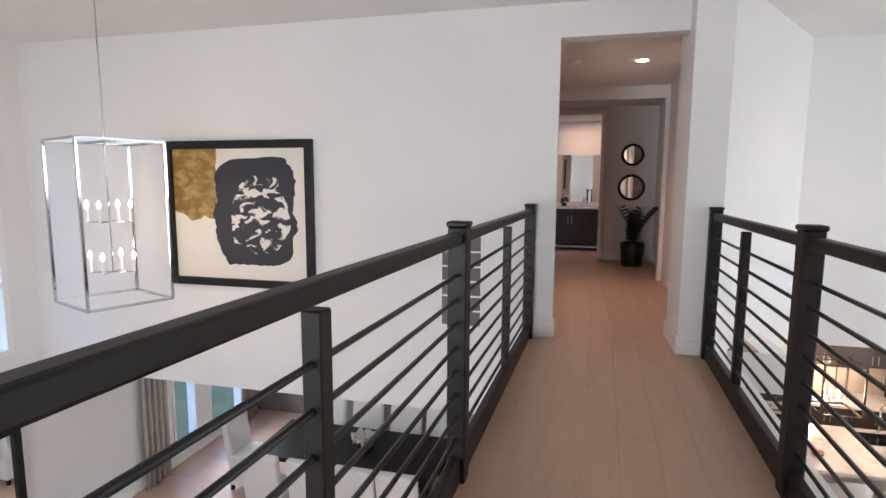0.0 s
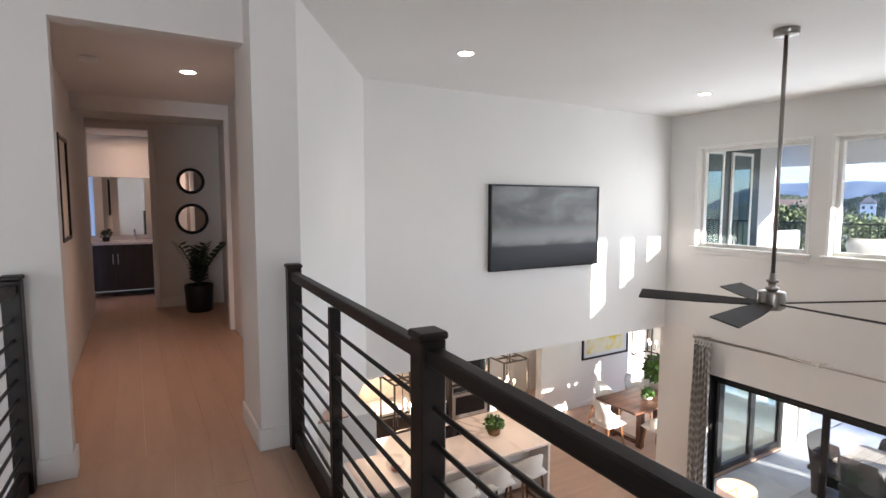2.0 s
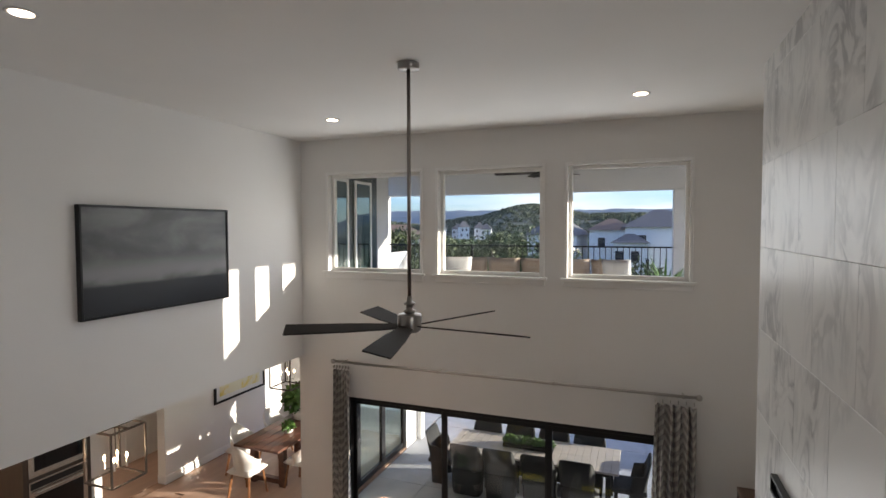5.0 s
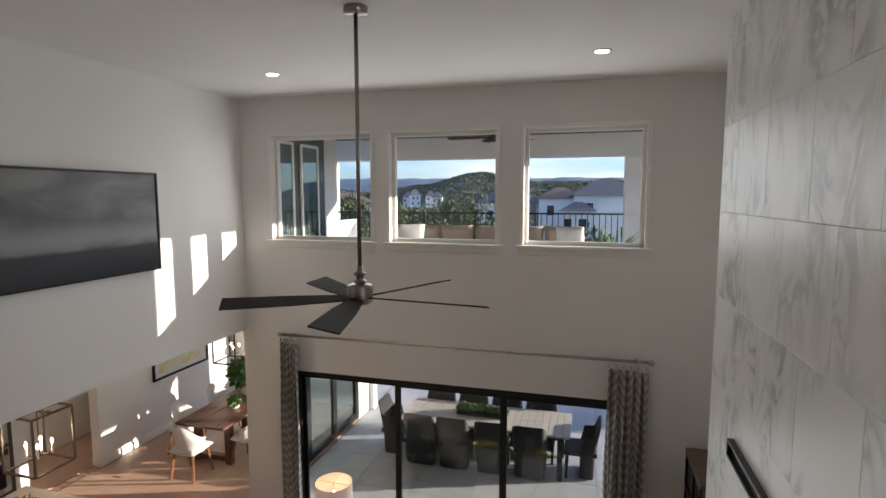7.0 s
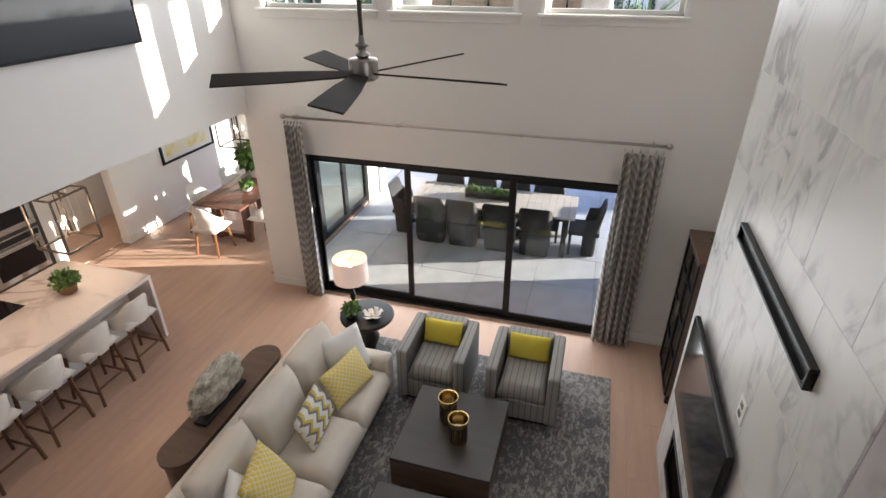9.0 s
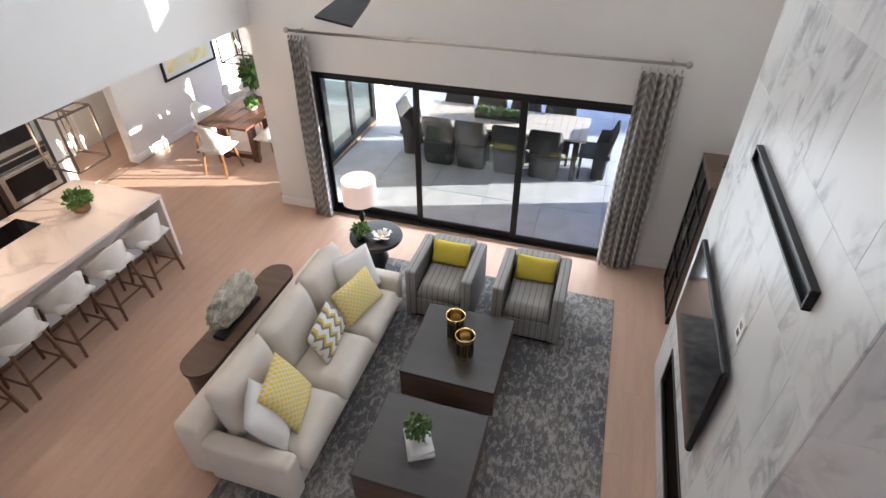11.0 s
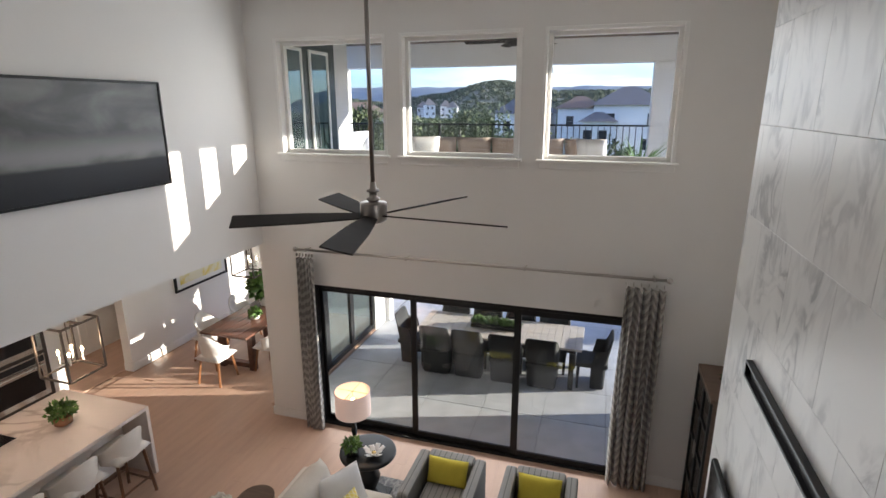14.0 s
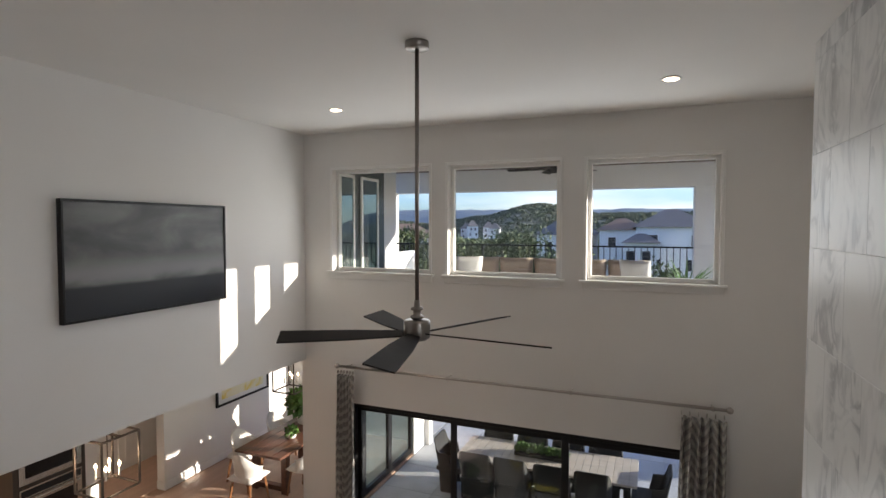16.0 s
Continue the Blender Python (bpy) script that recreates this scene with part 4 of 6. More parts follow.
# round side table, lamp, bits
st = empty("side_table", 7.42, 7.48, G, "round black pedestal side table on oak floor", "side table")
part("tabletop", lathe_bm(0, 0, [(.30, .60), (.315, .605), (.32, .62), (.315, .64), (.30, .645)], 40), BLACK, st, smooth=True)
part("pedestal", lathe_bm(0, 0, [(.15, .03), (.10, .06), (.07, .14), (.11, .24), (.13, .32), (.09, .42), (.06, .48), (.10, .56), (.16, .60)], 28), BLACK, st, smooth=True)
part("foot", box_bm(-.2, -.2, 0, .2, .2, .04, .008, 1), BLACK, st)
part("shelf", lathe_bm(0, 0, [(.20, .04), (.21, .05), (.20, .065)], 28), BLACK, st)
lamp = empty("table_lamp", 7.46, 7.66, G + .645, "table lamp with a glowing white drum shade", "table lamp")
part("base", lathe_bm(0, 0, [(.07, 0), (.075, .012), (.03, .03), (.018, .10), (.035, .20), (.014, .30), (.010, .42)], 24), BLACK, lamp, smooth=True)
shd = lathe_bm(0, 0, [(.20, .42), (.195, .70)], 40)
bmesh.ops.delete(shd, geom=[f for f in shd.faces if len(f.verts) > 4], context="FACES")
part("shade", shd, SHADE, lamp, "glowing white fabric drum shade", smooth=True)
part("shade_ring", join_bm(rod_bm((-.195, 0, .69), (.195, 0, .69), .003, 6), rod_bm((0, -.195, .69), (0, .195, .69), .003, 6), rod_bm((0, 0, .42), (0, 0, .69), .004, 6)), BRASS, lamp)
part("bulb", lathe_bm(0, 0, [(.012, .50), (.03, .54), (.03, .57), (.01, .60)], 16), BULB, lamp, smooth=True)
pl = bpy.data.lights.new("table_lamp_light", "POINT")
pl.energy, pl.color, pl.shadow_soft_size = .14, (1, .72, .48), .05
new("table_lamp_light", pl).location = (7.46, 7.66, G + 1.22)
potted("succulent", 7.30, 7.62, G + .645, [(.05, 0), (.06, .01), (.065, .07), (.06, .075)], BLACK, "black pot", 120, .09, .06, .12, "small green succulent in black pot on side table", seed=5)
fl = empty("shell_flower", 7.36, 7.38, G + .645, "white ceramic flower ornament on round black side table", "ornament")
for k in range(9):
    a = k * 40
    part("petal", moved(cushion_bm(.10, .06, .012, .5, 6), pose(0, 0, .03) @ pose(0, 0, 0, 0, 0, a) @ pose(.055 if k % 2 else .085, 0, .012, 0, -28, 0)), WHITECLOTH, fl, smooth=True)
part("centre", lathe_bm(0, 0, [(.02, .0), (.03, .02), (.02, .045)], 12), BRASS, fl, smooth=True)

# console behind the sofa with a mineral slab
con = empty("console_table", 5.72, 8.17, G, "dark brown wood console with rounded ends behind sofa", "console table")
n = 14
top = [(.75 + .2 * math.cos(t), .2 * math.sin(t)) for t in [math.pi * (k / n - .5) for k in range(n + 1)]]
top = top + [(-x, -y) for x, y in top]
part("tabletop", prism_bm([(x * .84, y * .85) for x, y in top], .68, .72), BROWNWOOD, con)
part("body", prism_bm([(x * .81, y * .78) for x, y in top], .05, .68), BROWNWOOD, con)
part("plinth", prism_bm([(x * .78, y * .72) for x, y in top], 0, .05), DARK, con)
rk = empty("mineral_sculpture", 5.66, 8.17, G + .72, "rough pale mineral slab on a black stand", "sculpture")
part("stand", box_bm(-.30, -.06, 0, .30, .06, .035, .005, 1), BLACK, rk)
rb = bmesh.new()
bmesh.ops.create_icosphere(rb, subdivisions=4, radius=1)
for v in rb.verts:
    nz = noise.fractal(v.co * 2.2 + Vector((3, 1, 7)), 1.0, 2.0, 5)
    k = 1 + .22 * nz
    v.co = Vector((v.co.x * .34 * k, v.co.y * .08 * (1 + .5 * nz), v.co.z * .22 * (1 + .22 * nz) + .235))
part("slab", rb, ROCK, rk)


# curtains
def curtain(y0, y1):
    c = empty("curtain", XW - .13, (y0 + y1) / 2, G, "grey and beige zigzag patterned pleated drape", "curtain", "patio drapes")
    bm = bmesh.new()
    w = y1 - y0
    n, h = 72, 2.50
    zs = [0.015, .3, .8, 1.3, 1.8, 2.2, 2.36, 2.42, h]
    grid = []
    for iz, z in enumerate(zs):
        row = []
        f = z / h
        for k in range(n + 1):
            u = k / n
            pin = 1 - .10 * f
            ph = u * 2 * math.pi * 5.5
            row.append(bm.verts.new((-.045 * math.sin(ph + .5 * math.sin(2 * f + u * 3)) * (1.15 - .35 * f) - .012 * math.sin(ph * 2.3 + 4 * f), (u - .5) * w * pin + .012 * math.sin(ph * .9 + 5 * f), z)))
        grid.append(row)
    for a, b in zip(grid, grid[1:]):
        for k in range(n):
            bm.faces.new((a[k], a[k + 1], b[k + 1], b[k]))
    o = part("cloth", bm, CURT, c, smooth=True)
    s = o.modifiers.new("thick", "SOLIDIFY")
    s.thickness = .004
    for k in range(6):
        part("ring", moved(lathe_bm(0, 0, [(.020, -.004), (.025, 0), (.020, .004)], 16), pose(0, (k / 5 - .5) * w * .86, h + .035, 90, 0, 0)), BRUSH, c)


m, nt, b, co, sep = art_nodes("drape_cloth", .92)
CURT = m
u = mathn(nt, "MULTIPLY", sep.outputs[1], 5.5)
saw = mathn(nt, "MULTIPLY", mathn(nt, "ABSOLUTE", mathn(nt, "SUBTRACT", mathn(nt, "FRACT", u), .5)), 2.6)
v = mathn(nt, "FRACT", mathn(nt, "ADD", mathn(nt, "MULTIPLY", sep.outputs[2], 9.0), saw))
nn = noisen(nt, co, 60, 3)
cc = mixn(nt, smooth(nt, v, .35, .55), (.45, .43, .405), (.235, .225, .215))
cc = mixn(nt, mathn(nt, "MULTIPLY", smooth(nt, nn, .45, .6), .5), cc, (.40, .37, .34))
nt.links.new(cc, b.inputs["Base Color"])
curtain(8.66, 8.92)
curtain(4.43, 4.88)
rd = empty("curtain_rod", XW - .13, 6.665, -.315, "brushed nickel curtain rod with ball finials", "curtain rod")
part("rod", rod_bm((0, -2.22, 0), (0, 2.22, 0), .017), BRUSH, rd, smooth=True)
for s in (-1, 1):
    bm = bmesh.new()
    bmesh.ops.create_uvsphere(bm, u_segments=16, v_segments=10, radius=.034)
    part("finial", moved(bm, pose(0, s * 2.25, 0)), BRUSH, rd, smooth=True)
for y in (-2.1, -.72, .72, 2.1):
    part("bracket", join_bm(rod_bm((0, y, 0), (.13, y, 0), .007), cyl_bm(0, y, -.02, .02, .018)), BRUSH, rd)

# glazed cabinet beside the chimney
cab = empty("display_cabinet", 7.92, YR + .23, G, "tall brown wood cabinet with black framed glass doors", "cabinet")
part("body", join_bm(box_bm(-.36, -.22, .12, -.33, .2, 1.76), box_bm(.33, -.22, .12, .36, .2, 1.76), box_bm(-.33, -.22, .12, .33, .2, .15), box_bm(-.33, -.22, .15, .33, -.2, 1.76)), BROWNWOOD, cab)
part("top", box_bm(-.38, -.225, 1.76, .38, .225, 1.80, .004, 1), BROWNWOOD, cab)
for z in (.55, 1.0, 1.45):
    part("shelf", box_bm(-.33, -.2, z, .33, .18, z + .018), BROWNWOOD, cab)
for s in (-1, 1):
    x0, x1 = (-.36, -.005) if s < 0 else (.005, .36)
    d = part("door", join_bm(box_bm(x0, .202, .12, x0 + .03, .225, 1.76), box_bm(x1 - .03, .202, .12, x1, .225, 1.76), *[box_bm(x0 + .03, .202, z, x1 - .03, .225, z + .025) for z in (.12, .56, 1.01, 1.40, 1.735)]), BLACK, cab)
    part("pane", box_bm(x0 + .03, .21, .145, x1 - .03, .214, 1.735), CLEAR, d)
    part("handle", rod_bm((s * .03, .235, .95), (s * .03, .235, 1.12), .006), BRUSH, d)
for x in (-.33, .33):
    for y in (-.18, .18):
        part("leg", box_bm(x - .02, y - .02, 0, x + .02, y + .02, .12), BLACK, cab)
potted("cabinet_plant", 7.75, YR + .25, G + 1.80, [(.05, 0), (.07, .01), (.08, .08), (.075, .085)], BROWNWOOD, "brown bowl", 90, .10, .06, .12, "low trailing green plant on cabinet top", DLEAF, 8)


# ---- lanterns ----
def lantern(name, x, y, ztop, zbot, w, ceil_z, tiers, material, label):
    l = empty(name, x, y, ztop, label, "pendant light", "open frame lanterns")
    h, t, a = ztop - zbot, .021, w / 2
    for sx in (-1, 1):
        for sy in (-1, 1):
            part("frame_post", box_bm(sx * a - t / 2, sy * a - t / 2, -h, sx * a + t / 2, sy * a + t / 2, 0, .002, 1), material, l)
    for z in (0, -h):
        for s in (-1, 1):
            part("frame_bar", box_bm(-a, s * a - t / 2, z - t / 2, a, s * a + t / 2, z + t / 2, .002, 1), material, l)
            part("frame_bar", box_bm(s * a - t / 2, -a, z - t / 2, s * a + t / 2, a, z + t / 2, .002, 1), material, l)
    part("crossbar", join_bm(box_bm(-a, -t / 2, -t / 2, a, t / 2, t / 2), box_bm(-t / 2, -a, -t / 2, t / 2, a, t / 2)), material, l)
    part("stem", rod_bm((0, 0, -h * tiers[-1]), (0, 0, ceil_z - ztop), .006), material, l)
    part("canopy", cyl_bm(0, 0, ceil_z - ztop - .025, ceil_z - ztop, .06), material, l)
    for f in tiers:
        for k in range(4):
            an = math.radians(45 + 90 * k)
            px, py = .26 * w * math.cos(an), .26 * w * math.sin(an)
            part("arm", rod_bm((0, 0, -h * f), (px, py, -h * f), .005, 8), material, l)
            cd = part("candle_sleeve", cyl_bm(px, py, -h * f, -h * f + .11, .011, n=12), TRIM, l)
            part("bulb", lathe_bm(px, py, [(.007, -h * f + .11), (.015, -h * f + .13), (.011, -h * f + .152), (.002, -h * f + .172)], 12), BULB, cd, smooth=True)
    return l


ch = lantern("lantern_chandelier", -1.79, 6.95, 1.60, .34, .62, CEIL, (.5, .82), CHROME, "large two tier polished chrome open lantern chandelier")
ch.matrix_basis = pose(-1.84, 6.95, 1.60, 0, 0, -22)
lantern("lantern_pendant", 4.95, 10.75, -.84, -1.46, .44, SOF, (.8,), BRONZE, "open box lantern pendant over the kitchen island")
lantern("lantern_pendant", 6.73, 10.80, -.84, -1.46, .44, SOF, (.8,), BRONZE, "open box lantern pendant over the kitchen island")
lantern("lantern_pendant", 10.3, 11.05, -.78, -1.40, .44, SOF, (.8,), BRONZE, "open box lantern pendant over the breakfast table")
# the last light has no fixture; it is added to brighten the backsplash
for x, y, z, e in ((4.95, 10.75, -1.25, 7), (6.73, 10.80, -1.2, 7), (-1.84, 6.95, .85, 2), (5.4, 12.5, -1.55, 9)):
    q = bpy.data.lights.new("warm_point_light", "POINT")
    q.energy, q.color, q.shadow_soft_size = e * .85, (1, .74, .55), .08
    new("warm_point_light", q).location = (x, y, z)

# ---- kitchen ----
isl = empty("kitchen_island", 0, 0, G, "kitchen island with pale veined quartz waterfall top", "kitchen island")
IX0, IX1, IY0, IY1 = 3.9, 7.08, 10.19, 11.55
part("worktop", box_bm(IX0, IY0, .88, IX1, IY1, .925, .004, 1), QUARTZ, isl)
part("waterfall_end", box_bm(IX1 - .045, IY0, 0, IX1, IY1, .88, .004, 1), QUARTZ, isl)
part("waterfall_end", box_bm(IX0, IY0, 0, IX0 + .045, IY1, .88, .004, 1), QUARTZ, isl)
part("body", box_bm(IX0 + .05, IY0 + .42, .08, IX1 - .05, IY1 - .02, .88), TRIM, isl)
part("sink", join_bm(box_bm(5.52, 11.04, .9255, 6.15, 11.42, .927), ), SCREEN, isl, "undermount dark sink")
fc = empty("kitchen_faucet", 5.83, 11.48, G + .925, "tall chrome gooseneck kitchen faucet", "faucet")
part("spout", join_bm(rod_bm((0, 0, 0), (0, 0, .32), .013), *[rod_bm((0, -.09 + .09 * math.cos(a), .32 + .09 * math.sin(a)), (0, -.09 + .09 * math.cos(a + .35), .32 + .09 * math.sin(a + .35)), .012) for a in [k * .35 for k in range(9)]], rod_bm((0, -.18, .32), (0, -.18, .22), .014)), CHROME, fc, smooth=True)
part("lever", rod_bm((.02, 0, .06), (.10, 0, .10), .007), CHROME, fc)
potted("island_plant", 6.50, 10.80, G + .925, [(.06, 0), (.09, .02), (.10, .10), (.09, .11)], SOILC, "woven brown basket", 320, .13, .055, .17, "bushy green plant in a brown basket on the island", seed=11)
bw = empty("glass_jar", 4.75, 10.55, G + .925, "clear glass bowl with red ornaments on island", "bowl")
jar = lathe_bm(0, 0, [(.06, 0), (.12, .05), (.13, .12), (.10, .20)], 24)
part("bowl", jar, CLEAR, bw, smooth=True)
part("ornament", cyl_bm(0, 0, .01, .06, .05, .07, 12), mat("red_ornament", (.35, .05, .03), .4), bw)


def bar_stool(x, y):
    s = empty("bar_stool", x, y, G, "white upholstered counter stool with dark wood legs", "bar stool", "stools along the island")
    part("seat", moved(cushion_bm(.46, .44, .12, .2, 10, 6), pose(0, 0, .64)), CREAM, s, smooth=True)
    bm = bmesh.new()
    n = 20
    grid = []
    for k in range(n + 1):
        a = math.pi * (1.0 + k / n)
        hgt = .93 - .17 * abs(math.cos(a)) ** 3
        row = []
        for z, ro in ((.60, .235), (.75, .25), (hgt, .262), (hgt + .008, .245), (hgt - .012, .222), (.75, .212), (.60, .20)):
            row.append(bm.verts.new((ro * math.cos(a) * 1.0, ro * math.sin(a) * .98 + .02, z)))
        grid.append(row)
    for a, b in zip(grid, grid[1:]):
        for k in range(6):
            bm.faces.new((a[k], a[k + 1], b[k + 1], b[k]))
    for r in (grid[0], grid[-1]):
        bm.faces.new(r)
    bmesh.ops.recalc_face_normals(bm, faces=bm.faces)
    part("backrest", bm, CREAM, s, smooth=True)
    for sx in (-1, 1):
        for sy in (-1, 1):
            part("leg", bar_bm((sx * .17, sy * .15, .60), (sx * .21, sy * .21, .0), .032), WALNUT, s)
    part("stretcher", bar_bm((-.19, -.19, .22), (.19, -.19, .22), .02), WALNUT, s)
    part("stretcher", bar_bm((-.19, .19, .22), (.19, .19, .22), .02), WALNUT, s)
    for sx in (-1, 1):
        part("stretcher", bar_bm((sx * .195, -.19, .16), (sx * .195, .19, .16), .02), WALNUT, s)
    return s


st0 = bar_stool(6.60, 10.17)
for x in (6.04, 5.47, 4.90, 4.33):
    copy_thing(st0, pose(x, 10.17, G))

# back run: dark cabinets, hood, range, ovens
DCAB = stretch(mat("dark_cabinet", (.045, .032, .026), .35, vary=.2, scale=4, fine=40, bump=.04), 4, 4, .5)
SPLASH = mat("warm_backsplash", (.62, .52, .42), .3, vary=.1, scale=8, bump=.05)


def cabinet_unit(x0, x1, z0, z1, y0, label, doors=2):
    c = empty("kitchen_cabinet", (x0 + x1) / 2, YK, G + z0, label, "cabinet", "dark kitchen cabinets")
    w, h = (x1 - x0) / 2, z1 - z0
    part("body", box_bm(-w, -(YK - y0), 0, w, -.002, h), DCAB, c)
    dw = 2 * w / doors
    for k in range(doors):
        d = part("door", box_bm(-w + k * dw + .004, -(YK - y0) - .02, .006, -w + (k + 1) * dw - .004, -(YK - y0), h - .006, .003, 1), DCAB, c)
        xx = -w + (k + (1 if k % 2 == 0 else 0)) * dw + (-.04 if k % 2 == 0 else .04)
        zz = h - .22 if z0 < .5 else .06
        part("handle", rod_bm((xx, -(YK - y0) - .035, zz), (xx, -(YK - y0) - .035, zz + .14), .006), BRUSH, d)


cabinet_unit(3.2, 4.25, 0, .88, 12.38, "dark wood base cabinets under worktop")
cabinet_unit(5.25, 5.93, 0, .88, 12.38, "dark wood base cabinets under worktop")
cabinet_unit(5.93, 6.6, 0, .88, 12.38, "dark wood base cabinets under worktop")
cabinet_unit(5.3, 5.95, 1.45, 2.5, 12.65, "dark wood wall cabinets over backsplash")
cabinet_unit(5.95, 6.6, 1.45, 2.5, 12.65, "dark wood wall cabinets over backsplash")
for x0, x1 in ((3.2, 4.24), (5.26, 6.6)):
    thing("kitchen_worktop", box_bm(x0, 12.35, G + .88, x1, YK, G + .92, .004, 1), QUARTZ, "pale quartz worktop along the back wall", "worktop")
thing("backsplash", box_bm(3.2, YK - .012, G + .92, 6.6, YK, G + 1.45), SPLASH, "warm lit beige tile backsplash behind the range", "backsplash")
hd = empty("range_hood", 4.75, YK, G + 1.5, "white tapered plaster range hood", "range hood")
hb = bmesh.new()
lo = [hb.verts.new(p) for p in ((-.55, -.55, 0), (.55, -.55, 0), (.55, -.002, 0), (-.55, -.002, 0))]
md = [hb.verts.new(p) for p in ((-.55, -.55, .14), (.55, -.55, .14), (.55, -.002, .14), (-.55, -.002, .14))]
hi = [hb.verts.new(p) for p in ((-.28, -.28, 1.1), (.28, -.28, 1.1), (.28, -.002, 1.1), (-.28, -.002, 1.1))]
for a, b in ((lo, md), (md, hi)):
    for k in range(4):
        hb.faces.new((a[k], a[(k + 1) % 4], b[(k + 1) % 4], b[k]))
hb.faces.new(lo[::-1])
hb.faces.new(hi)
part("shell", hb, WALL, hd)
part("filter", box_bm(-.45, -.48, -.012, .45, -.08, -.001), STEEL, hd)
rg = empty("range_cooker", 4.75, 12.68, G, "stainless steel range with black cooktop", "range")
part("body", box_bm(-.48, -.34, .0, .48, .30, .90, .006, 1), STEEL, rg)
part("cooktop", box_bm(-.47, -.30, .901, .47, .29, .915), BLACK, rg)
part("oven_door", box_bm(-.44, -.365, .16, .44, -.341, .70, .005, 1), SCREEN, rg)
part("door_handle", rod_bm((-.4, -.40, .74), (.4, -.40, .74), .014), STEEL, rg)
for k in range(6):
    part("knob", moved(cyl_bm(0, 0, 0, .03, .022, n=14), pose(-.36 + k * .144, -.341, .82, 90, 0, 0)), STEEL, rg)
for k in range(3):
    part("burner_grate", join_bm(*[box_bm(-.45 + k * .305, -.26 + j * .13, .915, -.17 + k * .305, -.245 + j * .13, .94) for j in range(4)], box_bm(-.32 + k * .305, -.27, .915, -.30 + k * .305, .16, .94)), BLACK, rg)
ov = empty("oven_tower", 7.06, YK, G, "dark wood tower with two built-in stainless ovens", "oven")
part("body", box_bm(-.44, -.68, 0, .44, -.002, 2.5), DCAB, ov)
for z in (.55, 1.2):
    o = part("oven", box_bm(-.38, -.70, z, .38, -.681, z + .60, .004, 1), STEEL, ov, "stainless built-in oven")
    part("oven_glass", box_bm(-.31, -.706, z + .08, .31, -.701, z + .40), SCREEN, o)
    part("handle", rod_bm((-.33, -.74, z + .46), (.33, -.74, z + .46), .012), STEEL, o)
    part("control_panel", box_bm(-.36, -.706, z + .50, .36, -.701, z + .58), BLACK, o)
part("drawer", box_bm(-.42, -.70, .10, .42, -.681, .50, .004, 1), DCAB, ov)
bd = empty("back_door", 9.62, 14.0, G, "closed white panel door at back passage", "door")
part("leaf", box_bm(-.42, -.04, .01, .42, -.002, 2.05, .003, 1), TRIM, bd)
for z0, z1 in ((.15, .9), (1.05, 1.9)):
    part("panel", box_bm(-.30, -.048, z0, .30, -.0405, z1, .004, 1), TRIM, bd)
part("knob", rod_bm((.36, -.04, 1.0), (.36, -.10, 1.0), .02), BRUSH, bd)

# ---- breakfast nook ----
nt_ = empty("breakfast_table", 10.3, 11.0, G, "rustic reddish plank dining table in the nook", "dining table")
REDW = stretch(mat("red_plank", (.15, .062, .04), .4, vary=.25, scale=4, fine=30, bump=.08, per_object=.2), .5, 4, 4)
for k in range(5):
    part("plank", box_bm(-.95, -.46 + k * .184, .71, .95, -.46 + k * .184 + .18, .75, .004, 1), REDW, nt_)
for s in (-1, 1):
    part("leg", join_bm(box_bm(s * .62 - .05, -.35, .0, s * .62 + .05, -.25, .71), box_bm(s * .62 - .05, .25, 0, s * .62 + .05, .35, .71), box_bm(s * .62 - .05, -.25, .05, s * .62 + .05, .25, .13)), REDW, nt_)


def tub_chair(x, y, rz, name="dining_chair", label="white leather dining chair with wooden legs", group="chairs round the nook table"):
    s = empty(name, x, y, G, label, "chair", group, rz)
    part("seat", moved(cushion_bm(.48, .46, .10, .2, 10, 6), pose(0, 0, .45)), WHITECLOTH, s, smooth=True)
    bm = bmesh.new()
    grid = []
    for k in range(17):
        a = math.pi * (1.0 + k / 16)
        hgt = .86 - .22 * abs(math.cos(a)) ** 2
        grid.append([bm.verts.new((r * math.cos(a), r * math.sin(a) * .95 + .03, z)) for z, r in ((.42, .235), (.62, .25), (hgt, .27), (hgt + .006, .255), (hgt - .01, .235), (.62, .215), (.42, .20))])
    for a, b in zip(grid, grid[1:]):
        for k in range(6):
            bm.faces.new((a[k], a[k + 1], b[k + 1], b[k]))
    for r in (grid[0], grid[-1]):
        bm.faces.new(r)
    bmesh.ops.recalc_face_normals(bm, faces=bm.faces)
    part("backrest", bm, WHITECLOTH, s, smooth=True)
    for sx in (-1, 1):
        for sy in (-1, 1):
            part("leg", bar_bm((sx * .17, sy * .16, .42), (sx * .21, sy * .22, 0), .034), LEGW, s)
    return s


LEGW = mat("chair_leg_wood", (.28, .12, .05), .4, vary=.15)
tc = tub_chair(9.22, 11.05, -90)
for x, y, r in ((9.85, 10.42, 0), (10.75, 10.42, 0), (9.85, 11.68, 180), (10.75, 11.68, 180), (11.45, 11.0, 90)):
    copy_thing(tc, pose(x, y, G, 0, 0, r))
potted("table_plant", 10.75, 11.1, G + .75, [(.08, 0), (.13, .03), (.15, .16), (.14, .18)], WHITECLOTH, "large white planter", 420, .30, .14, .40, "tall leafy green plant in white planter on nook table", seed=21)
potted("table_greens", 10.1, 10.9, G + .75, [(.05, 0), (.08, .02), (.09, .07), (.08, .08)], WHITECLOTH, "white bowl", 160, .10, .06, .12, "small bright green plant in white bowl on nook table", seed=22)

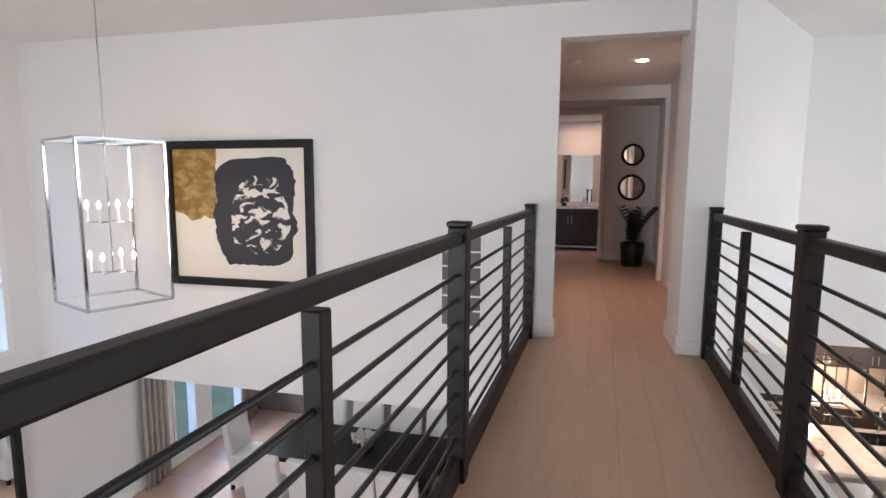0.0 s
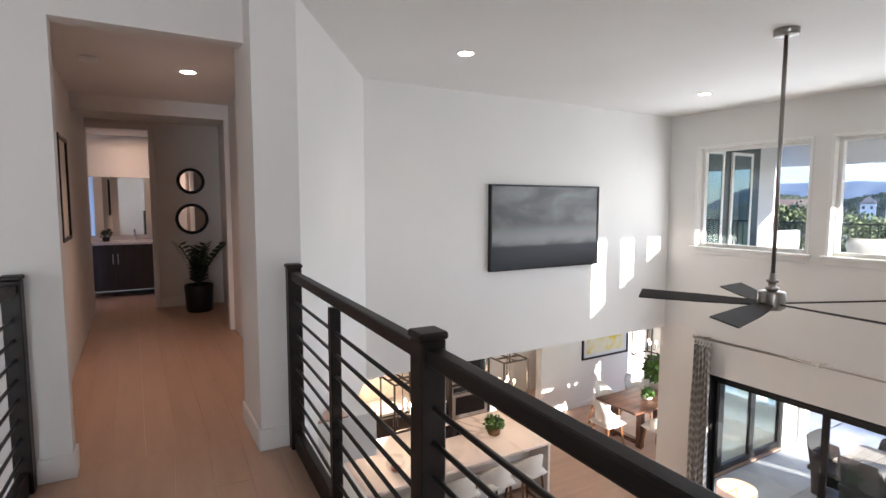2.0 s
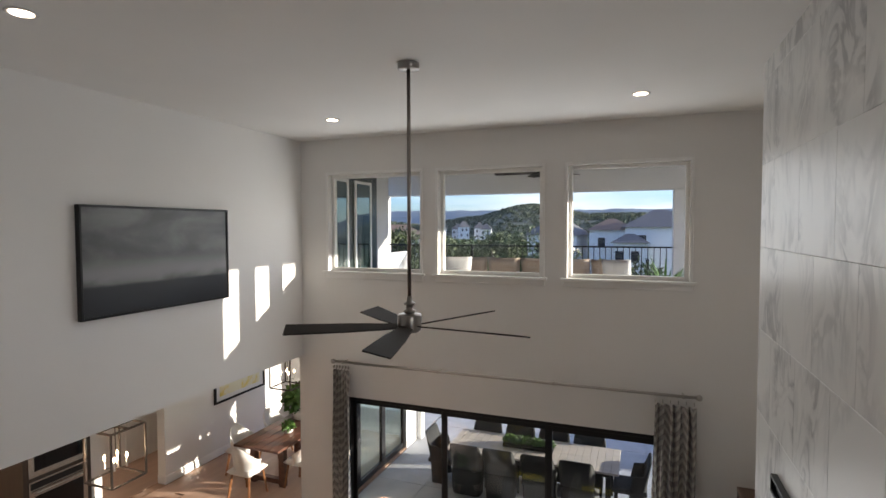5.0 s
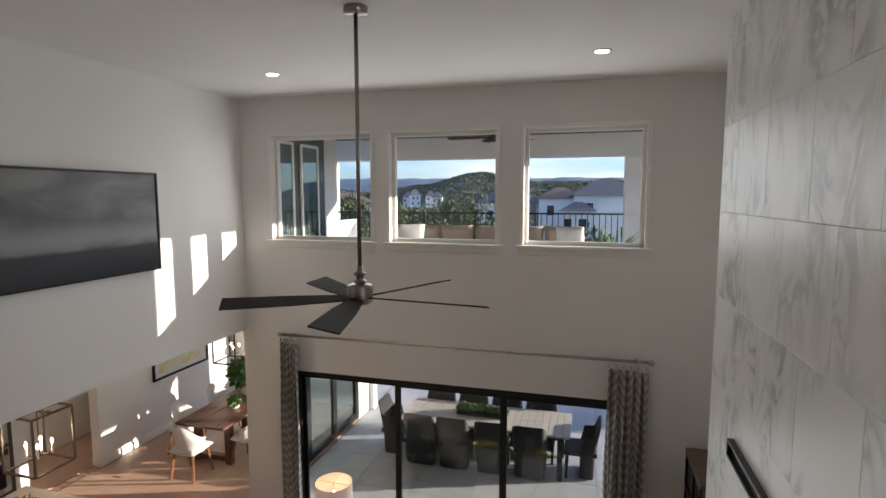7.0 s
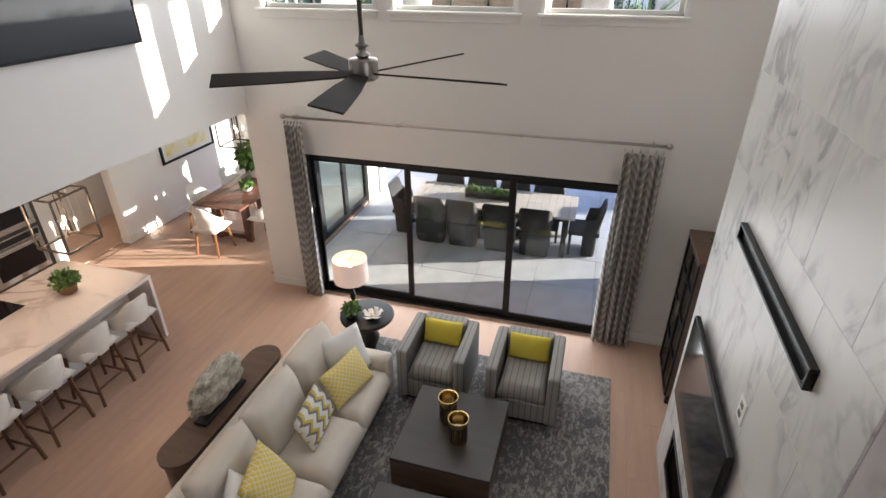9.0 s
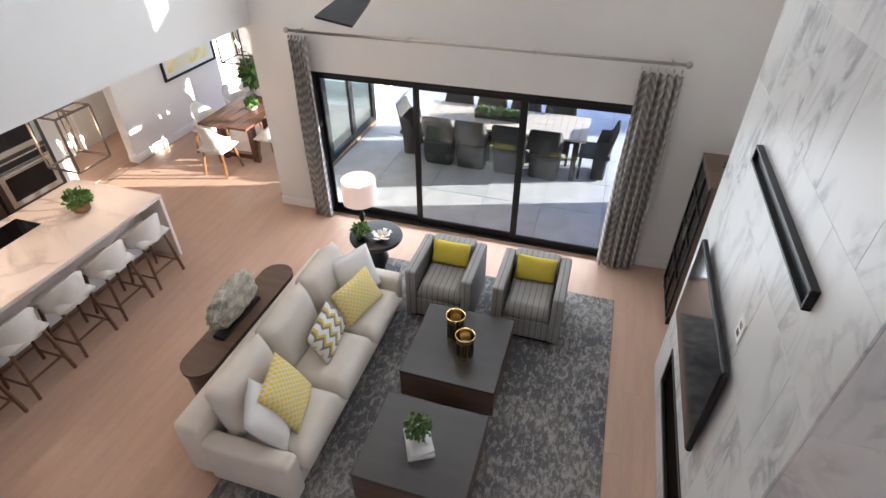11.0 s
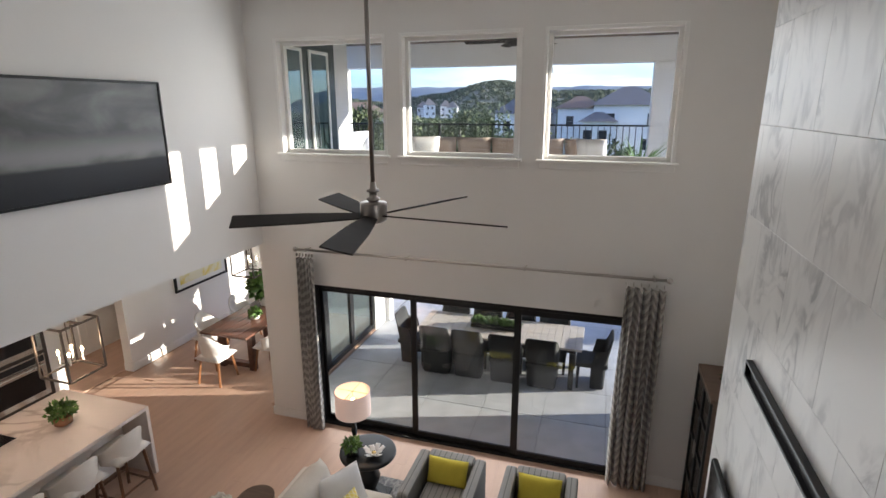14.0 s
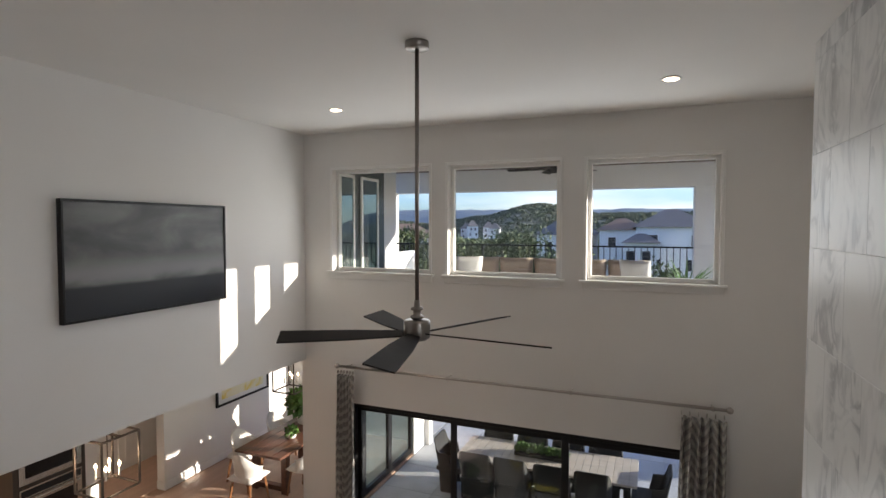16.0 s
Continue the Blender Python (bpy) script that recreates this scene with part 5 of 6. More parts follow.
# ---- dining room below the bridge ----
dt = empty("dining_table", -.98, 9.67, G, "dark wood dining table with block legs", "dining table")
part("tabletop", box_bm(-1.2, -.52, .70, 1.2, .52, .76, .005, 1), DARK, dt)
for sx in (-1, 1):
    for sy in (-1, 1):
        part("leg", box_bm(sx * 1.12 - .06, sy * .44 - .06, 0, sx * 1.12 + .06, sy * .44 + .06, .70, .004, 1), DARK, dt)
fl2 = empty("table_flowers", -.85, 9.67, G + .76, "pale cream flowers in a low dish on dining table", "flowers")
part("dish", lathe_bm(0, 0, [(.08, 0), (.13, .02), (.15, .05), (.14, .055)], 20), BLACK, fl2)
part("blooms", moved(leaf_ball(120, .13, .07, .6, .4, 31), pose(0, 0, .12)), CREAM, fl2)


def slip_chair(x, y, rz):
    s = empty("parsons_chair", x, y, G, "white slipcovered dining chair at dark table", "chair", "chairs round the dining table", rz)
    part("seat", soft_box(-.24, -.24, .38, .24, .24, .50, .02), WHITECLOTH, s)
    part("skirt", soft_box(-.23, -.23, .08, .23, .23, .38, .01), WHITECLOTH, s)
    part("backrest", moved(soft_box(-.24, -.05, -.1, .24, .05, .52, .03), pose(0, -.22, .52, 8, 0, 0)), WHITECLOTH, s)
    for sx in (-1, 1):
        for sy in (-1, 1):
            part("leg", box_bm(sx * .2 - .02, sy * .2 - .02, 0, sx * .2 + .02, sy * .2 + .02, .09), DARK, s)
    return s


sc0 = slip_chair(-1.75, 8.98, 0)
for x, y, r in ((-1.15, 8.98, 0), (-.55, 8.98, 0), (-.05, 8.98, 0), (-1.75, 10.36, 180), (-1.15, 10.36, 180), (-.55, 10.36, 180), (.0, 10.36, 180), (.5, 9.67, 90), (-2.5, 9.67, -90)):
    copy_thing(sc0, pose(x, y, G, 0, 0, r))
sb = empty("sideboard", -.9, 11.3, G, "long taupe sideboard with dark square pulls", "sideboard")
part("body", box_bm(-1.3, -.24, .08, 1.3, .24, .86), mat("taupe_lacquer", (.30, .26, .24), .5), sb)
part("plinth", box_bm(-1.25, -.2, 0, 1.25, .2, .08), DARK, sb)
for k in range(5):
    d = part("door", box_bm(-1.29 + k * .516, -.26, .1, -1.29 + k * .516 + .508, -.241, .85, .003, 1), mat("taupe_front", (.32, .28, .26), .5), sb)
    part("handle", box_bm(-1.29 + k * .516 + .2, -.275, .74, -1.29 + k * .516 + .3, -.26, .77), BLACK, d)
structure("wall_dining_back", box_bm(XL, 11.9, G - .2, 1.6, 12.0, -.75), mat("brown_accent_wall", (.16, .13, .11), .7), "brown accent wall of the dining room", "wall")
for y in (9.35, 11.5):
    c = empty("side_curtain", XL + .09, y, G, "beige pleated floor length curtain", "curtain", "dining drapes")
    bm = bmesh.new()
    g0 = [[bm.verts.new((.04 * math.sin(k * .9), (k / 30 - .5) * .42, z)) for k in range(31)] for z in (.01, 1.0, 2.15)]
    for a, b in zip(g0, g0[1:]):
        for k in range(30):
            bm.faces.new((a[k], a[k + 1], b[k + 1], b[k]))
    o = part("cloth", bm, mat("beige_drape", (.42, .38, .33), .9, vary=.08), c, smooth=True)
    o.modifiers.new("thick", "SOLIDIFY").thickness = .004
    part("rod", rod_bm((0, -.3, 2.16), (0, .3, 2.16), .012), BLACK, c)

# ---- hallway and bathroom ----
hpic = picture("hall_picture", .62, .86, CREAM, .03, .03, "cream print in a thin black frame on hallway wall", .4)
hpic.matrix_basis = pose(1.44, 9.92, 1.60, 0, 0, 90)
sd_ = empty("smoke_detector", 1.70, 9.46, 2.585, "small round white smoke detector on hallway ceiling", "smoke detector")
part("body", lathe_bm(0, 0, [(.045, -.035), (.06, -.028), (.065, -.001)], 24), TRIM, sd_, smooth=True)
for zc, ro in ((1.79, .18), (1.25, .215)):
    r = empty("round_mirror", 2.67, 12.95, zc, "round wall mirror with black frame", "mirror", "stacked hall mirrors")
    ring = lathe_bm(0, 0, [(ro - .045, 0), (ro, .002), (ro + .005, .02), (ro - .02, .035), (ro - .045, .02)], 40)
    part("frame", moved(ring, pose(0, 0, 0, 90, 0, 0)), BLACK, r, smooth=True)
    part("mirror_glass", moved(cyl_bm(0, 0, .0215, .0235, ro - .035, n=40), pose(0, 0, 0, 90, 0, 0)), MIRROR, r)
hp = empty("floor_plant", 2.68, 12.45, 0, "dark green plant in tall black pot", "plant")
part("pot", lathe_bm(0, 0, [(.15, 0), (.165, .02), (.185, .36), (.175, .37), (.165, .33)], 28), BLACK, hp, smooth=True)
rnd = random.Random(4)
for k in range(9):
    a, lean, ln = rnd.uniform(0, 6.28), rnd.uniform(.15, .55), rnd.uniform(.45, .75)
    bm = bmesh.new()
    for j in range(12):
        f = j / 11
        c = Vector((math.cos(a) * lean * f ** 1.5 * ln * 1.1, math.sin(a) * lean * f ** 1.5 * ln * 1.1, .30 + ln * f * (1 - .25 * lean * f)))
        if j > 1:
            for s in (-1, 1):
                d = Vector((-math.sin(a) * s, math.cos(a) * s, .45)).normalized()
                w = Vector((math.cos(a), math.sin(a), .3)) * .035
                q = [bm.verts.new(p) for p in (c, c + d * .07 + w, c + d * .145, c + d * .07 - w)]
                bm.faces.new(q)
        if j:
            bmr = rod_bm(prev, c, .008, 6)
            me = bpy.data.meshes.new("tmp")
            bmr.to_mesh(me)
            bmr.free()
            bm.from_mesh(me)
            bpy.data.meshes.remove(me)
        prev = c
    part("stem", bm, DLEAF, hp)
vn = empty("bathroom_vanity", 1.97, 14.55, 0, "dark wood vanity with pale stone top", "vanity")
part("body", box_bm(-.6, -.28, .10, .6, .3, .82), DCAB, vn)
part("worktop", box_bm(-.62, -.30, .82, .62, .3, .86, .004, 1), QUARTZ, vn)
for k in range(4):
    d = part("door", box_bm(-.59 + k * .297, -.30, .12, -.59 + k * .297 + .29, -.281, .80, .003, 1), DCAB, vn)
    part("handle", rod_bm((-.59 + k * .297 + (.26 if k % 2 == 0 else .03), -.315, .52), (-.59 + k * .297 + (.26 if k % 2 == 0 else .03), -.315, .68), .006), BRUSH, d)
bf = empty("bathroom_faucet", 1.95, 14.60, .86, "small chrome basin faucet", "faucet")
part("spout", join_bm(rod_bm((0, 0, 0), (0, 0, .16), .014), rod_bm((0, 0, .15), (0, -.11, .13), .011)), CHROME, bf, smooth=True)
bmir = empty("bathroom_mirror", 1.85, 14.90, 1.42, "wide frameless bathroom mirror over vanity", "mirror")
part("mirror_glass", box_bm(-.6, -.012, -.48, .6, 0, .48), MIRROR, bmir)
potted("vanity_plant", 1.55, 14.6, .86, [(.04, 0), (.05, .01), (.055, .06), (.05, .065)], BLACK, "dark pot", 80, .07, .04, .10, "small green plant on bathroom vanity", DLEAF, 41)
bt = bpy.data.lights.new("bathroom_lamp", "AREA")
bt.energy, bt.color, bt.size = 2.0, (1, .66, .46), .3
new("bathroom_lamp", bt).matrix_world = look((1.9, 14.3, 2.56), (1.9, 14.2, 0))


# ---- patio and terrace ----
PZ = G - .03
ground_mat = mat("dry_lawn", (.16, .17, .07), .95, vary=.25, scale=.6, fine=30, bump=.4)
gb = bmesh.new()
N = 60
gv = {}
for i in range(N + 1):
    for j in range(N + 1):
        u, v = i / N * 2 - 1, j / N * 2 - 1
        x, y = 10 + math.copysign(abs(u) ** 3.2, u) * 2500, 6 + math.copysign(abs(v) ** 3.2, v) * 2500
        d = max(0.0, math.hypot(max(0, x - 20), y * .3) - 8)
        z = PZ - .3 - min(14, d * .16) - (.8 * noise.noise((x * .03, y * .03, 0)) if d > 4 else 0)
        gv[i, j] = gb.verts.new((x, y, z))
for i in range(N):
    for j in range(N):
        gb.faces.new((gv[i, j], gv[i + 1, j], gv[i + 1, j + 1], gv[i, j + 1]))
structure("ground", gb, ground_mat, "sloping dry lawn around the house", "ground")
patio = structure("patio", box_bm(XW + .18, -4, G - .30, 17.5, 9.40, PZ - .012), mat("paver_joint", (.27, .27, .28), .95), "grey stone paved patio", "pavement")
structure("patio_wing", box_bm(12.6, 9.42, G - .30, 17.5, 14, PZ), PAVER, "grey stone paving past the nook", "pavement")

TS = -.02
# unseen wall, added to keep low sun off the paving near the sliding door
structure("patio_shade_wall", box_bm(XW + .18, 3.0, G - .3, 10.62, 3.3, -.42), STUCCO, "unseen stucco wall added under the terrace to shade the patio", "wall")
structure("terrace_floor", box_bm(XW + .18, 3.55, -.42, 13.25, 10.6, TS), STUCCO, "upper terrace slab above the patio", "floor")
structure("terrace_ceiling", box_bm(XW + .18, 3.3, 2.62, 13.45, 10.9, 2.80), stretch(mat("terrace_boards", (.11, .075, .055), .6, vary=.2, scale=4, fine=30), 4, .4, 4), "dark stained board ceiling of the terrace", "ceiling")
structure("terrace_beam", join_bm(box_bm(12.95, 3.3, 2.20, 13.3, 10.9, 2.62), box_bm(XW + .18, 3.3, 2.33, 12.95, 3.6, 2.62)), STUCCO, "white stucco terrace beam", "beam")
structure("terrace_column", box_bm(12.93, 4.09, G - .3, 13.32, 4.47, 2.20, .01, 1), STUCCO, "white square stucco column", "column")
structure("terrace_column_far", box_bm(12.93, 10.42, G - .3, 13.32, 10.85, 2.20, .01, 1), STUCCO, "white square stucco column", "column")
structure("terrace_side_wall", box_bm(XW + .18, 9.80, TS, 11.45, 9.95, 2.62), mat("dark_green_frame", (.012, .028, .026), .4), "dark green terrace door wall", "wall")
structure("terrace_pier", box_bm(11.45, 9.80, TS, 11.95, 9.95, 2.62), STUCCO, "pale stucco pier beside terrace doors", "wall")
structure("terrace_low_wall", box_bm(11.95, 9.80, TS, 12.93, 9.95, .98), STUCCO, "low white terrace wall", "wall")
td = empty("terrace_doors", 9.5, 9.79, TS, "dark framed glazed terrace doors with white trim", "door", kind="structure")
for k in range(2):
    x0 = .25 + k * .82
    p = part("door_panel", join_bm(box_bm(x0, -.035, .05, x0 + .05, 0, 2.35, .004, 1), box_bm(x0 + .55, -.035, .05, x0 + .60, 0, 2.35, .004, 1), box_bm(x0 + .05, -.035, 2.30, x0 + .55, 0, 2.35, .004, 1), box_bm(x0 + .05, -.035, .05, x0 + .55, 0, .30, .004, 1)), TRIM, td)
    part("pane", box_bm(x0 + .05, -.02, .30, x0 + .55, -.012, 2.30), mat("teal_reflecting_glass", (.10, .16, .17), .03, metal=.75, bump=0, vary=0), p)

rl = empty("terrace_railing", 13.12, 0, TS - .03, "black metal terrace railing with thin balusters", "railing")
for y0, y1 in ((4.47, 6.4), (6.4, 8.4), (8.4, 10.42)):
    part("top_rail", box_bm(-.02, y0, 1.15, .02, y1, 1.18), BLACK, rl)
    part("bottom_rail", box_bm(-.012, y0, .10, .012, y1, .125), BLACK, rl)
    part("post", box_bm(-.022, y1 - .022, 0, .022, y1 + .022, 1.18), BLACK, rl)
bal = mesh_of("baluster", box_bm(-.008, -.008, .125, .008, .008, 1.15), BLACK)
for k in range(53):
    o = new("baluster", bal)
    o.parent = rl
    o.matrix_basis = pose(0, 4.57 + k * .11, 0)

# terrace sofa
OUTC = mat("outdoor_cushion", (.50, .40, .33), .9, vary=.05, bump=.2, fine=200)
ts = empty("terrace_sofa", 11.55, 6.76, TS, "beige outdoor sectional sofa with loose cushions", "sofa")
part("base", soft_box(-.40, -1.55, .08, .40, 1.55, .36, .02), WICKER, ts)
for k in range(5):
    part("seat_cushion", soft_box(-.38, -1.54 + k * .616, .36, .30, -1.54 + k * .616 + .61, .52, .05), OUTC, ts, smooth=True)
    part("back_cushion", moved(cushion_bm(.61, .54, .22, .4, 10, 5), pose(.30, -1.232 + k * .616, .70, 90, 0, 90) @ pose(0, 0, 0, -8, 0, 0)), OUTC, ts, smooth=True)
for s in (-1, 1):
    put = new("outdoor_pillow", mesh_of("outdoor_pillow", cushion_bm(.52, .52, .22, .8, 10, 2.4), WHITECLOTH, True))
    put.matrix_basis = pose(11.42, 6.76 + s * 1.38, TS + .74, 78, 0, 90 + 25 * s)
    tagged(put, "pale round-edged outdoor pillow on terrace sofa", "pillow", "terrace pillows")
tf = empty("terrace_fan", 11.0, 6.6, 2.62, "dark terrace ceiling fan", "ceiling fan")
part("downrod", cyl_bm(0, 0, -.18, 0, .015), BLACK, tf)
part("motor", lathe_bm(0, 0, [(.05, -.30), (.10, -.27), (.10, -.20), (.04, -.17)], 20), BLACK, tf, smooth=True)
for k in range(5):
    o = new("blade", bme)
    o.parent = tf
    o.matrix_basis = pose(0, 0, -.235, 0, 0, 20 + 72 * k) @ pose(0, 0, 0, 10, 0, 0) @ Matrix.Diagonal((.8, .8, 1, 1))
for x, y in ((10.6, 8.0), (12.2, 7.4), (10.4, 5.7), (12.0, 5.6)):
    downlight(x, y, 2.62, 0)
ag = empty("agave_plant", 12.3, 4.62, TS, "spiky green agave in grey planter on terrace", "plant")
part("pot", box_bm(-.2, -.2, 0, .2, .2, .45, .01, 1), PAVER, ag)
rnd = random.Random(9)
for k in range(26):
    a, e = rnd.uniform(0, 6.28), rnd.uniform(.5, 1.35)
    d = Vector((math.cos(a) * math.cos(e), math.sin(a) * math.cos(e), math.sin(e)))
    s = Vector((-math.sin(a), math.cos(a), 0)) * .04
    bm = bmesh.new()
    L = rnd.uniform(.45, .75)
    q = [bm.verts.new(p) for p in (Vector((0, 0, .45)) - s, Vector((0, 0, .45)) + s, Vector((0, 0, .45)) + d * L, Vector((0, 0, .43)) + d * L * .5)]
    bm.faces.new((q[0], q[1], q[2]))
    bm.faces.new((q[0], q[3], q[1]))
    bm.faces.new((q[1], q[3], q[2]))
    bm.faces.new((q[3], q[0], q[2]))
    part("leaf", bm, LEAF, ag)

# outdoor dining table and chairs
ot = empty("outdoor_table", 11.02, 6.67, PZ, "long outdoor table with whitewashed boards", "outdoor table")
for k in range(24):
    part("plank", box_bm(-.47, -1.38 + k * .115, .71, .47, -1.38 + k * .115 + .110, .745, .003, 1), DECKW, ot)
part("apron", join_bm(box_bm(-.40, -1.25, .64, -.36, 1.25, .71), box_bm(.36, -1.25, .64, .40, 1.25, .71), box_bm(-.36, -1.25, .64, .36, -1.21, .71), box_bm(-.36, 1.21, .64, .36, 1.25, .71)), BLACK, ot)
for sx in (-1, 1):
    for sy in (-1, 1):
        part("leg", box_bm(sx * .38 - .04, sy * 1.23 - .04, 0, sx * .38 + .04, sy * 1.23 + .04, .64), BLACK, ot)
ow = empty("table_centrepiece", 11.05, 6.75, PZ + .745, "long planter of bright green foliage on outdoor table", "plant")
part("trough", box_bm(-.12, -.42, 0, .12, .42, .07, .01, 1), BLACK, ow)
part("foliage", join_bm(*[moved(leaf_ball(130, .11, .055, .6, .5, 50 + k), pose(0, -.32 + k * .16, .09)) for k in range(5)]), LEAF, ow)


def wicker_chair(x, y, rz):
    c = empty("wicker_chair", x, y, PZ, "dark grey woven outdoor dining chair", "outdoor chair", "chairs round the outdoor table", rz)
    part("seat", soft_box(-.25, -.24, .38, .25, .26, .46, .02), WICKER, c)
    bm = bmesh.new()
    grid = []
    for k in range(25):
        a = math.pi * (1 + k / 24)
        hgt = .90 - .22 * abs(math.cos(a)) ** 6
        ca, sa = math.cos(a), math.sin(a)
        ca, sa = math.copysign(abs(ca) ** .28, ca), math.copysign(abs(sa) ** .28, sa)
        grid.append([bm.verts.new((r * ca, r * .95 * sa + .02 - lean, z)) for z, r, lean in ((.02, .23, 0), (.42, .25, 0), (hgt, .275, .06), (hgt, .25, .06), (.42, .22, 0), (.02, .20, 0))])
    for a, b in zip(grid, grid[1:]):
        for k in range(5):
            bm.faces.new((a[k], a[k + 1], b[k + 1], b[k]))
        bm.faces.new((a[5], a[0], b[0], b[5]))
    for r in (grid[0], grid[-1]):
        bm.faces.new(r)
    bmesh.ops.recalc_face_normals(bm, faces=bm.faces)
    part("shell", bm, WICKER, c, smooth=True)
    for sx in (-1, 1):
        part("leg", box_bm(sx * .22 - .02, .20, 0, sx * .22 + .02, .24, .38), WICKER, c)
    return c


wc = wicker_chair(10.70, 7.68, -90)
for y in (7.12, 6.5, 5.9):
    copy_thing(wc, pose(10.70, y, PZ, 0, 0, -90))
for y in (7.6, 7.0, 6.4, 5.8):
    copy_thing(wc, pose(11.32, y, PZ, 0, 0, 90))
copy_thing(wc, pose(10.95, 8.20, PZ, 0, 0, 180))
copy_thing(wc, pose(10.95, 5.12, PZ, 0, 0, 0))

# planting beyond the patio
BUSH = mat("shrub_leaf", (.07, .11, .03), .6, vary=.3, scale=20)
WOODL = mat("oak_leaf", (.10, .135, .045), .6, vary=.3, scale=3)


def shrub(x, y, z, r, seed, n=420, size=.16, material=BUSH):
    rnd = random.Random(seed)
    s = empty("shrub", x, y, z, "green rounded garden shrub", "shrub", "garden shrubs")
    part("stems", join_bm(*[rod_bm((0, 0, 0), (rnd.uniform(-.4, .4) * r, rnd.uniform(-.4, .4) * r, r * .8), .02, 6) for k in range(4)]), BROWNWOOD, s)
    part("crown", join_bm(*[moved(leaf_ball(n // 4, r * .62, size, .8, .2, seed * 7 + k), pose(rnd.uniform(-.5, .5) * r, rnd.uniform(-.5, .5) * r, r * rnd.uniform(.55, 1.0))) for k in range(4)]), material, s)
    return s


structure("planting_bed", box_bm(15.2, 4.0, PZ - .2, 17.4, 13.5, PZ + .05), mat("gravel_mulch", (.24, .20, .16), .95, bump=.6, fine=60), "gravel planting bed behind the patio", "ground")
rnd = random.Random(12)
for k in range(9):
    shrub(15.7 + rnd.uniform(0, 1.3), 4.4 + k * .95, PZ + .05, rnd.uniform(.22, .45), 60 + k, 220, .10)
structure("lawn_strip", box_bm(14.2, 5.2, PZ - .2, 15.2, 9.0, PZ + .015), mat("green_lawn", (.06, .14, .03), .95, bump=.6, fine=90), "strip of green lawn", "ground")


def tree(x, y, z, h, r, seed, n=1400, size=.35, material=WOODL, label="bushy evergreen oak tree with dense crown"):
    rnd = random.Random(seed)
    t = empty("tree", x, y, z, label, "tree", "garden trees")
    limbs = [lathe_bm(0, 0, [(r * .09, 0), (r * .07, h * .3), (r * .04, h * .6)], 10)]
    for k in range(6):
        a = rnd.uniform(0, 6.28)
        limbs.append(rod_bm((0, 0, h * rnd.uniform(.25, .5)), (math.cos(a) * r * .6, math.sin(a) * r * .6, h * rnd.uniform(.55, .85)), r * .025, 6))
    part("trunk", join_bm(*limbs), BROWNWOOD, t)
    clumps = []
    for k in range(12):
        a, q = rnd.uniform(0, 6.28), r * rnd.uniform(.1, .75)
        clumps.append(moved(leaf_ball(n // 12, r * rnd.uniform(.3, .48), size, .8, .2, seed * 13 + k), pose(math.cos(a) * q, math.sin(a) * q, h * rnd.uniform(.5, .92))))
    part("crown", join_bm(*clumps), material, t)
    return t


rnd = random.Random(77)
for k in range(16):
    tree(20 + rnd.uniform(0, 6), -3 + k * 1.7 + rnd.uniform(-.6, .6), PZ - 1.2, rnd.uniform(4.9, 5.8) - (.9 if k < 7 else 0), rnd.uniform(1.4, 2.0), 100 + k, 3600, .14)
# unseen trees towards the sun, added to throw broken shade over the patio
for k, (x, y, h, r) in enumerate(((18.6, -9.8, 4.3, .9), (20.9, -9.4, 4.6, 1.0), (22.8, -9.7, 4.4, 1.2))):
    tree(x, y, PZ - .3, h, r, 200 + k, 1500, .26)


# ---- neighbouring houses, hills ----
ROOF = mat("shingle_roof", (.17, .16, .16), .9, vary=.15, scale=1.0, fine=8, bump=.3)
ROOFT = mat("tan_roof", (.24, .16, .12), .9, vary=.15, scale=1.0, fine=8, bump=.3)
HWALL = mat("house_render", (.80, .80, .80), .9, vary=.05, scale=.5)
HGLASS = mat("dark_window", (.03, .035, .045), .1, bump=0)


def house(x, y, z, w, d, h, rh, rz, roof, seed, label):
    rnd = random.Random(seed)
    o = empty("house", x, y, z, label, "house", "neighbouring houses", rz)
    part("wall", box_bm(-d / 2, -w / 2, -12, d / 2, w / 2, h), HWALL, o)
    bm = bmesh.new()
    e = .5
    base = [bm.verts.new(p) for p in ((-d / 2 - e, -w / 2 - e, h), (d / 2 + e, -w / 2 - e, h), (d / 2 + e, w / 2 + e, h), (-d / 2 - e, w / 2 + e, h))]
    k = max(.5, w / 2 - d * .4)
    r0, r1 = bm.verts.new((0, -k, h + rh)), bm.verts.new((0, k, h + rh))
    bm.faces.new(base[::-1])
    bm.faces.new((base[0], base[1], r0))
    bm.faces.new((base[1], base[2], r1, r0))
    bm.faces.new((base[2], base[3], r1))
    bm.faces.new((base[3], base[0], r0, r1))
    rf = part("roof", bm, roof, o)
    n = max(2, int(w / 3))
    for fl_ in range(2):
        for j in range(n):
            yy = -w / 2 + (j + .5) * w / n + rnd.uniform(-.3, .3)
            zz = h - 2.4 - fl_ * 3.0
            wn_ = part("window", box_bm(-d / 2 - .05, yy - .55, zz, -d / 2 - .01, yy + .55, zz + 1.5), TRIM, o)
            part("pane", box_bm(-d / 2 - .07, yy - .47, zz + .08, -d / 2 - .051, yy + .47, zz + 1.42), HGLASS, wn_)
    return o


